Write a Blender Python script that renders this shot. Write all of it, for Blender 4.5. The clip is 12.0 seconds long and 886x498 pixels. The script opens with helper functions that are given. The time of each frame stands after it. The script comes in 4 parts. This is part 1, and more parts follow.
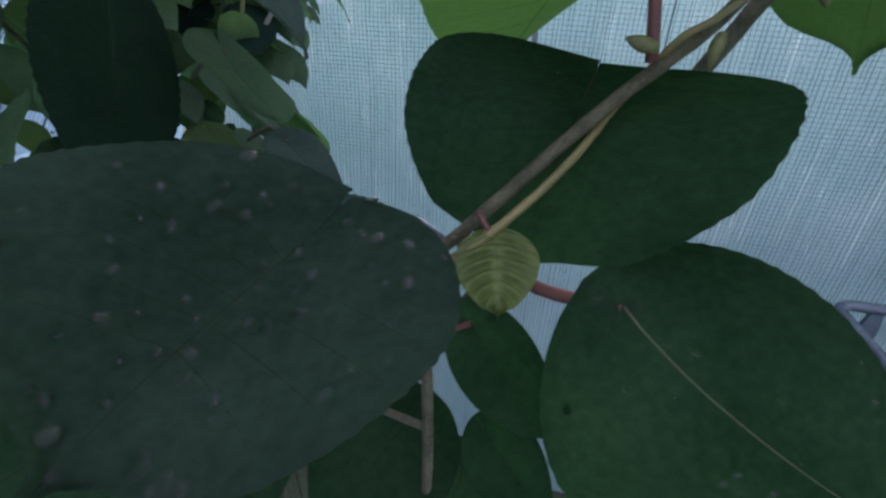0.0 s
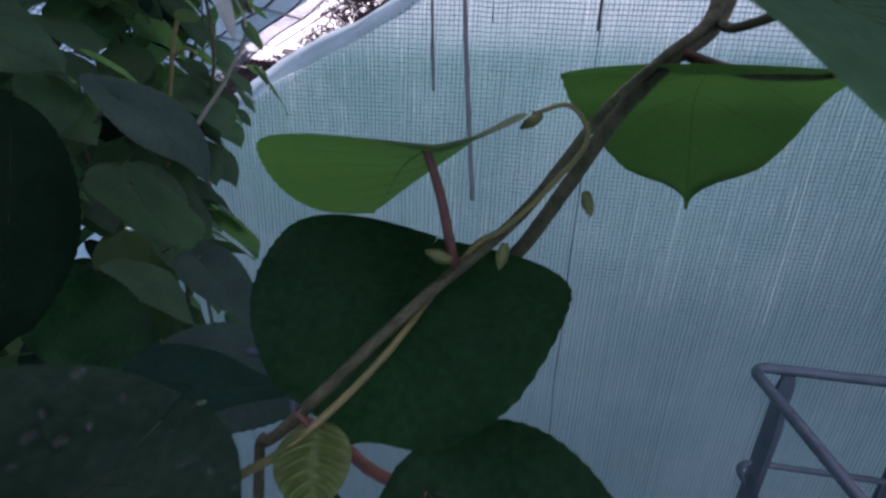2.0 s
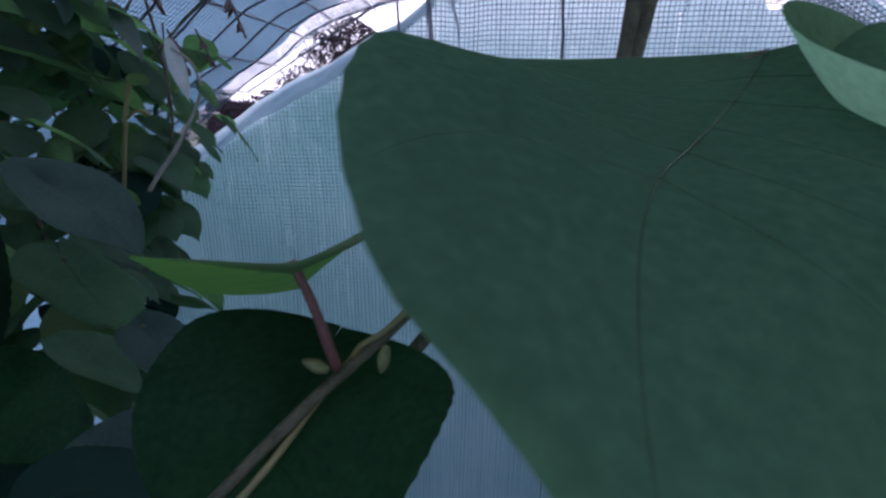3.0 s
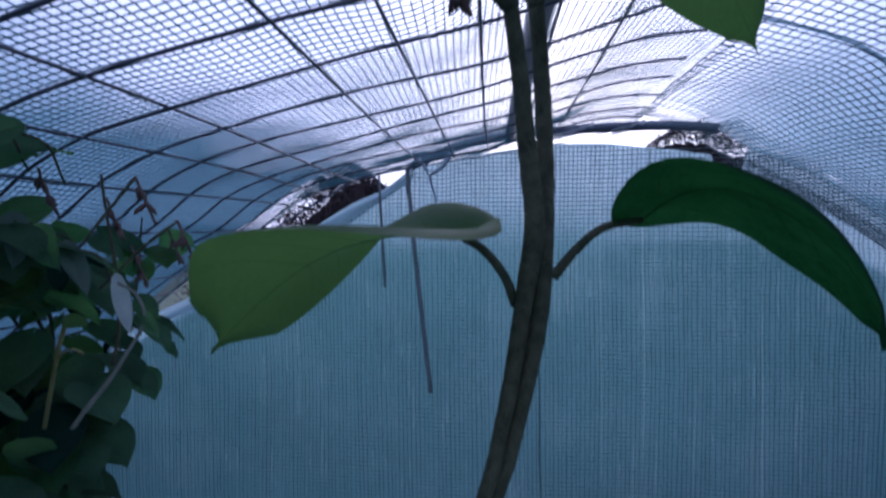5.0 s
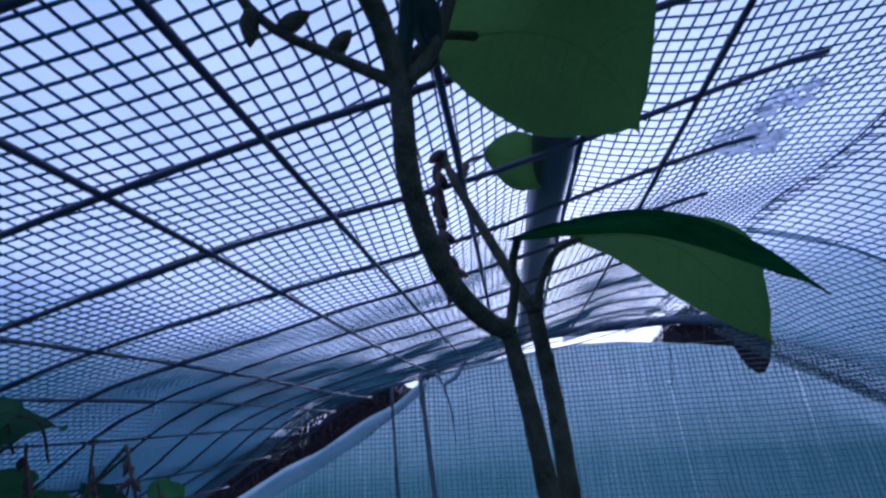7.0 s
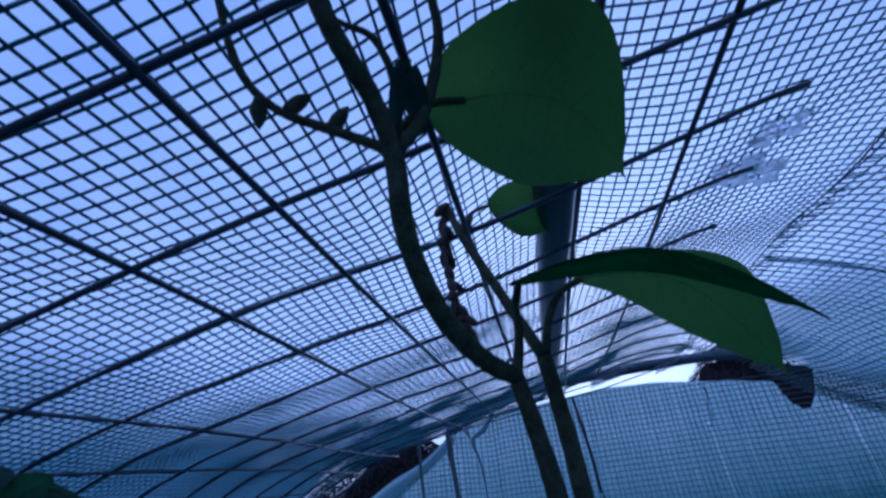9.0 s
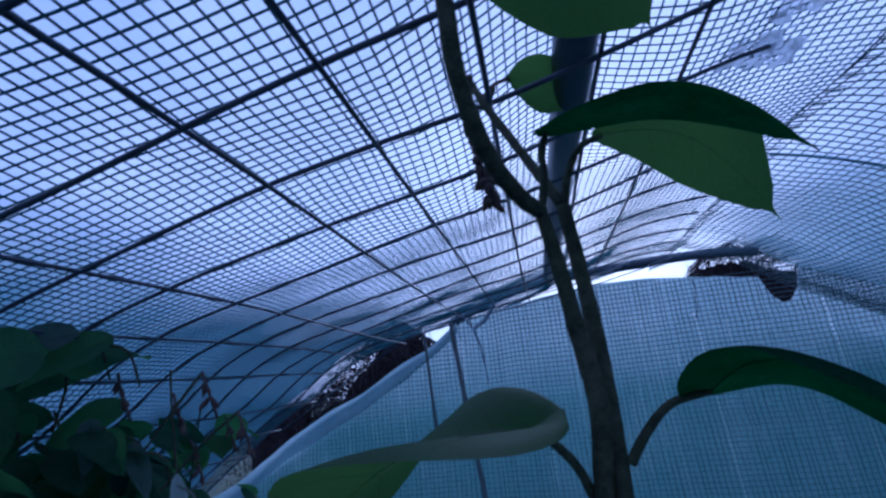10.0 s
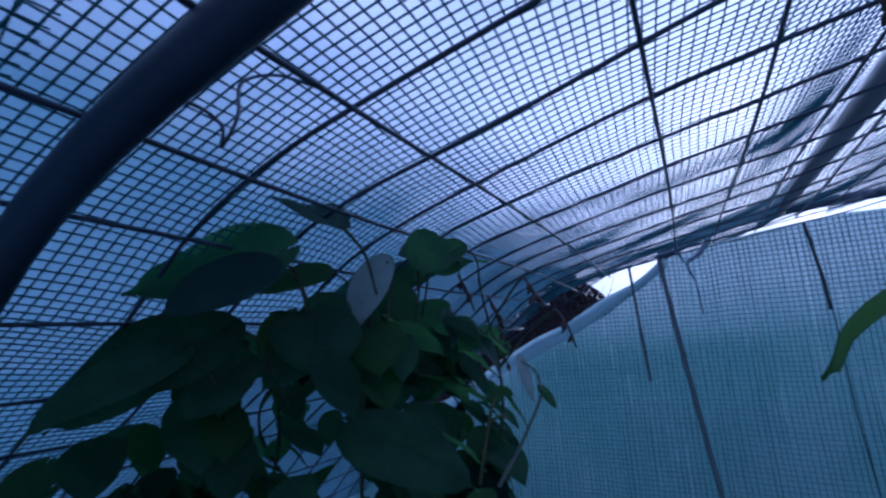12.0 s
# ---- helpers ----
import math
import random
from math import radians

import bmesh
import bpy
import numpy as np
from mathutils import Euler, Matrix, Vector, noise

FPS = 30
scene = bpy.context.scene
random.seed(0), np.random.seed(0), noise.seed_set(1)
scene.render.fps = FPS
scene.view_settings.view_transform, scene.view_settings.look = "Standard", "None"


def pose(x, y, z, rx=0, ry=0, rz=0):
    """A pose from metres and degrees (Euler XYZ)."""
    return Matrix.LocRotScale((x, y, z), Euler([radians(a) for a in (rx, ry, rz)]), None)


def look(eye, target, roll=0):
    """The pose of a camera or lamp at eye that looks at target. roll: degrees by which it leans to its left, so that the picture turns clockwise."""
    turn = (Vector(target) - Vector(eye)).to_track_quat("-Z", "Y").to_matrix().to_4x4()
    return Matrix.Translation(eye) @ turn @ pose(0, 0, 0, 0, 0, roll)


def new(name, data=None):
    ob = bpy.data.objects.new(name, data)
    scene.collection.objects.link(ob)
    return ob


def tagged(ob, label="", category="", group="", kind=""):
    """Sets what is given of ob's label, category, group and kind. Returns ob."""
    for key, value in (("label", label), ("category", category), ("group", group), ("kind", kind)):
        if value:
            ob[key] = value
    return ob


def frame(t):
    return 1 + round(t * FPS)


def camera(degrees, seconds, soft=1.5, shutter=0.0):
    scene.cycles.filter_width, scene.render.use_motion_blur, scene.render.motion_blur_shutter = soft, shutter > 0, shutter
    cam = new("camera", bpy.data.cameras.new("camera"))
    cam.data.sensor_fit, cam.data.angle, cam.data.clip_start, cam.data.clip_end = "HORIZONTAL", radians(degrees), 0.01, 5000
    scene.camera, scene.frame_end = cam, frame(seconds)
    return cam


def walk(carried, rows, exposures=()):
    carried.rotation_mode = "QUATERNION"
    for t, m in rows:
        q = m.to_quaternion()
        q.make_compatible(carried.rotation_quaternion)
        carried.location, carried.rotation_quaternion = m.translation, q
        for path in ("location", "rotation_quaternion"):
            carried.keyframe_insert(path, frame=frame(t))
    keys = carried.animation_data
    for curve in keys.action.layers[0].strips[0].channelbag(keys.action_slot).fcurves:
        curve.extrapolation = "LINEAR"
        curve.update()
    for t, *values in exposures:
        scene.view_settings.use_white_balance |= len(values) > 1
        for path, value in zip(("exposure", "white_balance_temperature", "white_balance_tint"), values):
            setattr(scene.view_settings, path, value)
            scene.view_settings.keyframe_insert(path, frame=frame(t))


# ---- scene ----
# Fitted lengths are kept in units of UNIT metres; GROUND is the soil's height in those units.
UNIT = 0.7
GROUND = -1.15
cam = camera(88.8, 12.0, soft=2.6, shutter=0.35)
PATH = [
    (0, (-0.0091, 0.0945, 1.7773), (-0.2954, 1.2929, 1.1123), 2.5),
    (0.5, (0.0, 0.098, 1.7801), (-0.2527, 1.3104, 1.1277), 2.5),
    (1, (0.0063, 0.0966, 1.7885), (-0.2107, 1.3244, 1.1529), 2.6),
    (1.5, (0.014, 0.0945, 1.8025), (-0.1792, 1.3678, 1.253), 2.7),
    (2, (0.0203, 0.1008, 1.8116), (-0.1596, 1.4035, 1.3307), 2.6),
    (2.5, (0.0308, 0.1078, 1.8228), (-0.1309, 1.4322, 1.4007), 2.0),
    (2.7, (0.0357, 0.1078, 1.8263), (-0.1204, 1.435, 1.4098), 0.8),
    (4.3, (0.0931, 0.1442, 1.8865), (-0.0567, 1.5162, 1.6548), -0.4),
    (4.5, (0.0924, 0.1435, 1.9075), (-0.0497, 1.5218, 1.7066), 0.4),
    (5, (0.098, 0.1512, 1.939), (-0.0609, 1.5414, 1.8879), -0.4),
    (5.5, (0.0952, 0.1526, 1.974), (-0.077, 1.5365, 2.0958), -0.7),
    (6, (0.0938, 0.1526, 1.9936), (-0.0805, 1.519, 2.2407), -1.0),
    (6.5, (0.0945, 0.1547, 2.0013), (-0.0826, 1.498, 2.3527), -1.1),
    (7, (0.105, 0.1596, 2.0006), (-0.0665, 1.4553, 2.5025), -3.8),
    (7.2, (0.1071, 0.1603, 1.9999), (-0.0588, 1.4364, 2.5522), -4.5),
    (8.8, (0.1141, 0.1484, 1.9999), (-0.0826, 1.3545, 2.6831), -7.1),
    (9, (0.1134, 0.1526, 1.9964), (-0.0938, 1.3769, 2.6432), -6.8),
    (9.5, (0.1099, 0.1505, 1.9789), (-0.1302, 1.4343, 2.4829), -6.2),
    (10, (0.0952, 0.1365, 1.96), (-0.154, 1.456, 2.3569), -6.1),
    (10.5, (0.0434, 0.1113, 1.96), (-0.2478, 1.4315, 2.3254), -5.3),
    (11, (-0.0189, 0.0763, 1.9439), (-0.4522, 1.3615, 2.2904), -3.8),
    (11.5, (-0.0574, 0.0448, 1.9299), (-0.616, 1.2915, 2.2365), -3.1),
    (12, (-0.0868, 0.0133, 1.9166), (-0.7238, 1.2264, 2.2043), -3.1),
]
walk(cam, [(t, look(eye, target, roll)) for t, eye, target, roll in PATH],
     exposures=[(0.0, 1.80, 6700, 28), (1.0, 1.88, 6850, 29), (1.6, 1.46, 6650, 31), (2.7, 1.10, 5950, 28), (4.5, 0.57, 5300, 20), (6.5, -0.25, 4400, 19), (7.1, -0.22, 4400, 20), (9.0, -0.72, 3930, 14), (9.5, -0.58, 4000, 15), (10.5, -0.42, 4220, 17), (12.0, -0.27, 4270, 17)])

# ---------------------------------------------------------------- light
world = bpy.data.worlds.new("overcast_sky")
scene.world = world
world.use_nodes = True
wn, wl = world.node_tree.nodes, world.node_tree.links
wn.clear()
sky = wn.new("ShaderNodeTexSky")
sky.sky_type, sky.sun_disc = "NISHITA", False
sky.sun_elevation, sky.sun_rotation = radians(20), radians(8)
sky.air_density, sky.dust_density = 1.0, 2.0
cloud_tc = wn.new("ShaderNodeTexCoord")
cloud_noise = wn.new("ShaderNodeTexNoise")
cloud_noise.inputs["Scale"].default_value, cloud_noise.inputs["Detail"].default_value = 1.6, 4
cloud_ramp = wn.new("ShaderNodeValToRGB")
cloud_ramp.color_ramp.elements[0].position, cloud_ramp.color_ramp.elements[0].color = 0.3, (4.5, 4.8, 6.6, 1)
cloud_ramp.color_ramp.elements[1].position, cloud_ramp.color_ramp.elements[1].color = 0.72, (9.6, 9.1, 10.2, 1)
cloud_mix = wn.new("ShaderNodeMix")
cloud_mix.data_type = "RGBA"
cloud_mix.inputs["Factor"].default_value = 0.8
back = wn.new("ShaderNodeBackground")
back.inputs["Strength"].default_value = 0.135
wout = wn.new("ShaderNodeOutputWorld")
wl.new(cloud_tc.outputs["Generated"], cloud_noise.inputs["Vector"])
wl.new(cloud_noise.outputs["Fac"], cloud_ramp.inputs["Fac"])
wl.new(sky.outputs["Color"], cloud_mix.inputs["A"])
wl.new(cloud_ramp.outputs["Color"], cloud_mix.inputs["B"])
wl.new(cloud_mix.outputs["Result"], back.inputs["Color"])
wl.new(back.outputs["Background"], wout.inputs["Surface"])
sun = new("sun", bpy.data.lights.new("sun", "SUN"))
sun.data.energy, sun.data.angle, sun.data.color = 1.1, radians(30), (1.0, 0.95, 0.92)
sun.matrix_world = look((0.8, 6.0, 3.7), (0, 0, 1.5))


# ---------------------------------------------------------------- materials
def principled(name, colour, rough=0.6, metal=0.0, dark=None, scale=20.0, fine=160.0, bump=0.1, through_light=0.0, sheer=0.0, spec=0.5, glow=None, weave=0.0, vary=0.0):
    """Two scales of variation between colour and dark, relief, and optionally light passing through."""
    m = bpy.data.materials.new(name)
    m.use_nodes = True
    n, l = m.node_tree.nodes, m.node_tree.links
    p = n["Principled BSDF"]
    out = n["Material Output"]
    dark = dark or tuple(c * 0.7 for c in colour)
    tc = n.new("ShaderNodeTexCoord")
    big, small = n.new("ShaderNodeTexNoise"), n.new("ShaderNodeTexNoise")
    big.inputs["Scale"].default_value, big.inputs["Detail"].default_value = scale, 5
    small.inputs["Scale"].default_value, small.inputs["Detail"].default_value = fine, 3
    info = n.new("ShaderNodeObjectInfo")
    add = n.new("ShaderNodeVectorMath")
    l.new(tc.outputs["Object"], add.inputs[0])
    l.new(info.outputs["Random"], add.inputs[1])
    for t in (big, small):
        l.new(add.outputs["Vector"], t.inputs["Vector"])
    mixv = n.new("ShaderNodeMath")
    mixv.operation = "MULTIPLY_ADD"
    mixv.inputs[1].default_value = 0.35
    l.new(small.outputs["Fac"], mixv.inputs[0])
    scale_big = n.new("ShaderNodeMath")
    scale_big.operation = "MULTIPLY"
    scale_big.inputs[1].default_value = 0.65
    l.new(big.outputs["Fac"], scale_big.inputs[0])
    l.new(scale_big.outputs[0], mixv.inputs[2])
    ramp = n.new("ShaderNodeValToRGB")
    ramp.color_ramp.elements[0].position, ramp.color_ramp.elements[0].color = 0.32, (*dark, 1)
    ramp.color_ramp.elements[1].position, ramp.color_ramp.elements[1].color = 0.66, (*colour, 1)
    if weave:
        stretch = n.new("ShaderNodeMapping")
        stretch.inputs["Scale"].default_value = (220, 220, 5)
        lines = n.new("ShaderNodeTexNoise")
        lines.inputs["Scale"].default_value, lines.inputs["Detail"].default_value = 1.0, 2
        l.new(tc.outputs["Object"], stretch.inputs["Vector"])
        l.new(stretch.outputs["Vector"], lines.inputs["Vector"])
        woven = n.new("ShaderNodeMix")
        woven.inputs["Factor"].default_value = weave
        l.new(mixv.outputs[0], woven.inputs["A"])
        l.new(lines.outputs["Fac"], woven.inputs["B"])
        l.new(woven.outputs["Result"], ramp.inputs["Fac"])
    else:
        l.new(mixv.outputs[0], ramp.inputs["Fac"])
    paint = ramp.outputs["Color"]
    if vary:
        # each leaf has its own tone
        tone, spread = n.new("ShaderNodeHueSaturation"), n.new("ShaderNodeMapRange")
        spread.inputs["To Min"].default_value, spread.inputs["To Max"].default_value = 1 - vary, 1 + vary * 1.6
        l.new(info.outputs["Random"], spread.inputs["Value"])
        l.new(spread.outputs["Result"], tone.inputs["Value"])
        l.new(paint, tone.inputs["Color"])
        paint = tone.outputs["Color"]
    l.new(paint, p.inputs["Base Color"])
    p.inputs["Roughness"].default_value, p.inputs["Metallic"].default_value = rough, metal
    p.inputs["Specular IOR Level"].default_value = spec
    bp = n.new("ShaderNodeBump")
    bp.inputs["Strength"].default_value, bp.inputs["Distance"].default_value = bump, 0.002
    l.new(mixv.outputs[0], bp.inputs["Height"])
    l.new(bp.outputs["Normal"], p.inputs["Normal"])
    last = p.outputs["BSDF"]
    if through_light:
        tr = n.new("ShaderNodeBsdfTranslucent")
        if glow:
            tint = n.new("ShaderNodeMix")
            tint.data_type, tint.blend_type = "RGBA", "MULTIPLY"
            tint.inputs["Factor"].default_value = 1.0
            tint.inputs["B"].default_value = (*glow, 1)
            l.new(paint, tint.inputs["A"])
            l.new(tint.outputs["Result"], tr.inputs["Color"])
        else:
            l.new(paint, tr.inputs["Color"])
        mx = n.new("ShaderNodeMixShader")
        mx.inputs["Fac"].default_value = through_light
        l.new(last, mx.inputs[1])
        l.new(tr.outputs["BSDF"], mx.inputs[2])
        last = mx.outputs["Shader"]
    if sheer:
        clear = n.new("ShaderNodeBsdfTransparent")
        mx = n.new("ShaderNodeMixShader")
        mx.inputs["Fac"].default_value = sheer
        l.new(last, mx.inputs[1])
        l.new(clear.outputs["BSDF"], mx.inputs[2])
        last = mx.outputs["Shader"]
    l.new(last, out.inputs["Surface"])
    return m


M_LEAF = principled("leaf_green", (0.018, 0.040, 0.024), 0.62, dark=(0.006, 0.019, 0.010), scale=34, fine=420, bump=0.35, through_light=0.36, glow=(2.0, 3.8, 1.5), spec=0.0)
M_LEAF_WET_SHEEN = principled("leaf_wet_sheen", (0.023, 0.043, 0.032), 0.6, dark=(0.010, 0.022, 0.015), scale=34, fine=420, bump=0.35, through_light=0.30, glow=(1.6, 3.0, 1.4), spec=0.0)
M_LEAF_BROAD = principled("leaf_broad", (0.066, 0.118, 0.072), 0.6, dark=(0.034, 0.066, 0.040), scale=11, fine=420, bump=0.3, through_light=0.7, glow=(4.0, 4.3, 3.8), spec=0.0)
M_LEAF_YOUNG = principled("leaf_young", (0.105, 0.160, 0.038), 0.5, dark=(0.055, 0.095, 0.022), scale=60, fine=500, bump=0.3, through_light=0.4, glow=(1.3, 1.6, 0.5))
M_LEAF_BRIGHT = principled("leaf_bright", (0.062, 0.120, 0.046), 0.5, dark=(0.043, 0.089, 0.036), scale=14, fine=520, bump=0.2, through_light=0.55, glow=(1.75, 1.8, 1.0), spec=0.08)
M_LEAF_FRESH = principled("leaf_fresh", (0.046, 0.104, 0.036), 0.55, dark=(0.032, 0.078, 0.028), scale=14, fine=520, bump=0.2, through_light=0.52, glow=(1.25, 1.65, 0.85), spec=0.08)
M_LEAF_UNDER = principled("leaf_underside", (0.36, 0.42, 0.40), 0.6, dark=(0.25, 0.30, 0.28), scale=30, fine=420, bump=0.3, through_light=0.3, spec=0.2)
M_LEAF_GREY = principled("leaf_grey_green", (0.042, 0.074, 0.060), 0.6, dark=(0.026, 0.050, 0.040), scale=30, fine=420, bump=0.5, through_light=0.3, spec=0.0)
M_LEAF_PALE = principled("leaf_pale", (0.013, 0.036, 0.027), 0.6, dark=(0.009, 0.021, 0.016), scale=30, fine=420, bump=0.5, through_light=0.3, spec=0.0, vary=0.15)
M_LEAF_LIT = principled("leaf_lit_grey", (0.11, 0.16, 0.13), 0.6, dark=(0.07, 0.11, 0.085), scale=30, fine=420, bump=0.4, through_light=0.45, spec=0.15)
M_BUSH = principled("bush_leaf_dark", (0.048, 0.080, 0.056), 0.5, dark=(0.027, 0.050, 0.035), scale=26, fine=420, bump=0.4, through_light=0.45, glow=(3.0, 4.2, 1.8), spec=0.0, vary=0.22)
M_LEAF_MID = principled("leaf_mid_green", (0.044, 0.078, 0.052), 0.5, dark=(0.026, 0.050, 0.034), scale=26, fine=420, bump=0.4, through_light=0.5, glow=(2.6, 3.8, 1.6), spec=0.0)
M_VEIN = principled("vein", (0.060, 0.105, 0.045), 0.5, through_light=0.5, glow=(1.5, 1.7, 0.9), sheer=0.62)
M_VEIN_PALE = principled("pale_vein", (0.085, 0.115, 0.045), 0.6, dark=(0.05, 0.08, 0.03), through_light=0.2)
M_LEAF_SHADED = principled("leaf_deep_shade", (0.008, 0.022, 0.012), 0.6, dark=(0.004, 0.012, 0.007), scale=26, fine=420, bump=0.3, through_light=0.3, spec=0.0)
M_CANE = principled("cane_bark", (0.092, 0.094, 0.058), 0.8, dark=(0.024, 0.031, 0.017), scale=150, fine=900, bump=1.0, spec=0.2)
M_SHOOT = principled("shoot_green", (0.15, 0.14, 0.045), 0.6, dark=(0.08, 0.085, 0.03), scale=60, fine=400, bump=0.3)
M_BUD = principled("bud_scale", (0.15, 0.17, 0.06), 0.6, dark=(0.08, 0.10, 0.035), scale=150, fine=600, bump=0.4, through_light=0.2)
M_PETIOLE = principled("petiole_red", (0.12, 0.045, 0.035), 0.6, dark=(0.06, 0.025, 0.02), scale=80, fine=400, bump=0.3)
M_DRIED = principled("dried_shoot", (0.19, 0.20, 0.16), 0.8, dark=(0.11, 0.12, 0.09), scale=60, fine=400, bump=0.4)
M_WITHER = principled("withered_bloom", (0.10, 0.065, 0.055), 0.9, dark=(0.035, 0.026, 0.024), scale=90, fine=500, bump=0.6)
M_WIRE = principled("dark_coated_wire", (0.05, 0.06, 0.09), 0.45, dark=(0.03, 0.036, 0.055), scale=60, fine=500, bump=0.3)
M_PIPE_UNLIT = principled("dark_pipe_unlit", (0.040, 0.050, 0.078), 0.5, dark=(0.024, 0.030, 0.050), scale=14, fine=260, bump=0.25)
M_PIPE_LIT = principled("dark_pipe_lit", (0.095, 0.110, 0.145), 0.36, dark=(0.055, 0.066, 0.094), scale=14, fine=260, bump=0.25)
M_NET = principled("green_net_thread", (0.045, 0.16, 0.20), 0.6, dark=(0.03, 0.11, 0.14), scale=30, fine=300, bump=0.2)
M_NETDARK = principled("dark_net_thread", (0.045, 0.100, 0.125), 0.6, dark=(0.03, 0.072, 0.095), scale=30, fine=300, bump=0.2)
def dusty_cloth(name, colour, dark, through_light, pale):
    """Woven cloth with paler dust rubbed into it in patches."""
    m = principled(name, colour, 0.9, dark=dark, scale=3.0, fine=60, bump=0.15, through_light=through_light, sheer=0.012, weave=0.5, spec=0.1)
    n, l = m.node_tree.nodes, m.node_tree.links
    weave = [q for q in n if q.type == "VALTORGB"][0]
    tc, dust, ramp, mix = n.new("ShaderNodeTexCoord"), n.new("ShaderNodeTexNoise"), n.new("ShaderNodeValToRGB"), n.new("ShaderNodeMix")
    dust.inputs["Scale"].default_value, dust.inputs["Detail"].default_value, dust.inputs["Roughness"].default_value = 4.6, 9, 0.72
    ramp.color_ramp.elements[0].position, ramp.color_ramp.elements[0].color = 0.47, (0, 0, 0, 1)
    ramp.color_ramp.elements[1].position, ramp.color_ramp.elements[1].color = 0.75, (0.5, 0.5, 0.5, 1)
    mix.data_type = "RGBA"
    mix.inputs["B"].default_value = (*pale, 1)
    l.new(tc.outputs["Object"], dust.inputs["Vector"])
    l.new(dust.outputs["Fac"], ramp.inputs["Fac"])
    l.new(ramp.outputs["Color"], mix.inputs["Factor"])
    l.new(weave.outputs["Color"], mix.inputs["A"])
    # light through weave gaps, painted pale: stray dashes along columns and two long seams
    def calc(kind, a, b=None, c=None):
        q = n.new("ShaderNodeMath")
        q.operation = kind
        for socket, value in zip(q.inputs, (a, b, c)):
            if isinstance(value, (int, float)):
                socket.default_value = value
            elif value is not None:
                l.new(value, socket)
        return q.outputs[0]
    xyz, spot, stray = n.new("ShaderNodeSeparateXYZ"), n.new("ShaderNodeCombineXYZ"), n.new("ShaderNodeTexNoise")
    l.new(tc.outputs["Object"], xyz.inputs[0])
    x, z = xyz.outputs["X"], xyz.outputs["Z"]
    column = calc("DIVIDE", x, 0.01155)
    l.new(calc("MULTIPLY", calc("FLOOR", column), 0.37), spot.inputs["X"])
    l.new(calc("MULTIPLY", z, 3.0), spot.inputs["Z"])
    stray.inputs["Scale"].default_value, stray.inputs["Detail"].default_value = 1.0, 4
    l.new(spot.outputs[0], stray.inputs["Vector"])
    marks = calc("MULTIPLY", calc("LESS_THAN", calc("FRACT", column), 0.17), calc("GREATER_THAN", stray.outputs["Fac"], 0.60))
    lean = calc("MULTIPLY_ADD", z, 0.015, x)
    for place in (0.5087, 0.7957, 0.400):
        marks = calc("MAXIMUM", marks, calc("LESS_THAN", calc("ABSOLUTE", calc("SUBTRACT", lean, place)), 0.0014 if place > 0.5 else 0.0008))
    marks = calc("MULTIPLY", marks, calc("LESS_THAN", calc("FRACT", calc("DIVIDE", z, 0.0105)), 0.64))
    marks = calc("MULTIPLY", marks, calc("LESS_THAN", z, (1.80 - GROUND) * UNIT))
    marks = calc("MULTIPLY", marks, calc("GREATER_THAN", calc("MULTIPLY_ADD", dust.outputs["Fac"], 0.5, z), (0.62 - GROUND) * UNIT + 0.25))
    gap_light = n.new("ShaderNodeMix")
    gap_light.data_type = "RGBA"
    gap_light.inputs["B"].default_value = (0.93, 0.95, 0.94, 1)
    l.new(marks, gap_light.inputs["Factor"])
    l.new(mix.outputs["Result"], gap_light.inputs["A"])
    for q in list(n):
        if q.type == "BSDF_PRINCIPLED":
            l.new(gap_light.outputs["Result"], q.inputs["Base Color"])
        if q.type == "BSDF_TRANSLUCENT":
            l.new(gap_light.outputs["Result"], q.inputs["Color"])
    return m


M_CLOTH = dusty_cloth("pale_shade_cloth", (0.47, 0.59, 0.64), (0.36, 0.49, 0.54), 0.74, (0.60, 0.68, 0.72))
M_LINING = dusty_cloth("teal_shade_cloth", (0.30, 0.49, 0.44), (0.185, 0.34, 0.315), 0.78, (0.44, 0.58, 0.57))
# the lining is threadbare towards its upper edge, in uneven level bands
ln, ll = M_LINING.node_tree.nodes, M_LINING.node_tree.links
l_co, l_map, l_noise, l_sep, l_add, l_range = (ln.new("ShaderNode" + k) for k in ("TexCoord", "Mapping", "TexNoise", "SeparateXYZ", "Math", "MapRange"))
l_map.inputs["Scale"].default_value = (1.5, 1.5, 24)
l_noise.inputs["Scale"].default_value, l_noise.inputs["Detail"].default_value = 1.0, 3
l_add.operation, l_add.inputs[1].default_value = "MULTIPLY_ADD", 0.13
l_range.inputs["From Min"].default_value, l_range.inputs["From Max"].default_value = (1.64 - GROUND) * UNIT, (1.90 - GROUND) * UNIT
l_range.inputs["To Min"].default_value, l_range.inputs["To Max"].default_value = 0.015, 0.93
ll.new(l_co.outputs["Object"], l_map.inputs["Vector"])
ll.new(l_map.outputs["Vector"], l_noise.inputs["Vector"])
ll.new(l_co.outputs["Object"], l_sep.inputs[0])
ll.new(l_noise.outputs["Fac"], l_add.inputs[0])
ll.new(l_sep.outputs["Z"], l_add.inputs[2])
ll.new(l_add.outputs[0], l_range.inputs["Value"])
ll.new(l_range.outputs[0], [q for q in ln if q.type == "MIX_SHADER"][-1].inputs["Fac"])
M_CLOTH_SIDE = principled("side_shade_cloth", (0.36, 0.52, 0.58), 0.9, dark=(0.26, 0.42, 0.48), scale=2.0, fine=60, bump=0.1, through_light=0.76, sheer=0.30, spec=0.1)
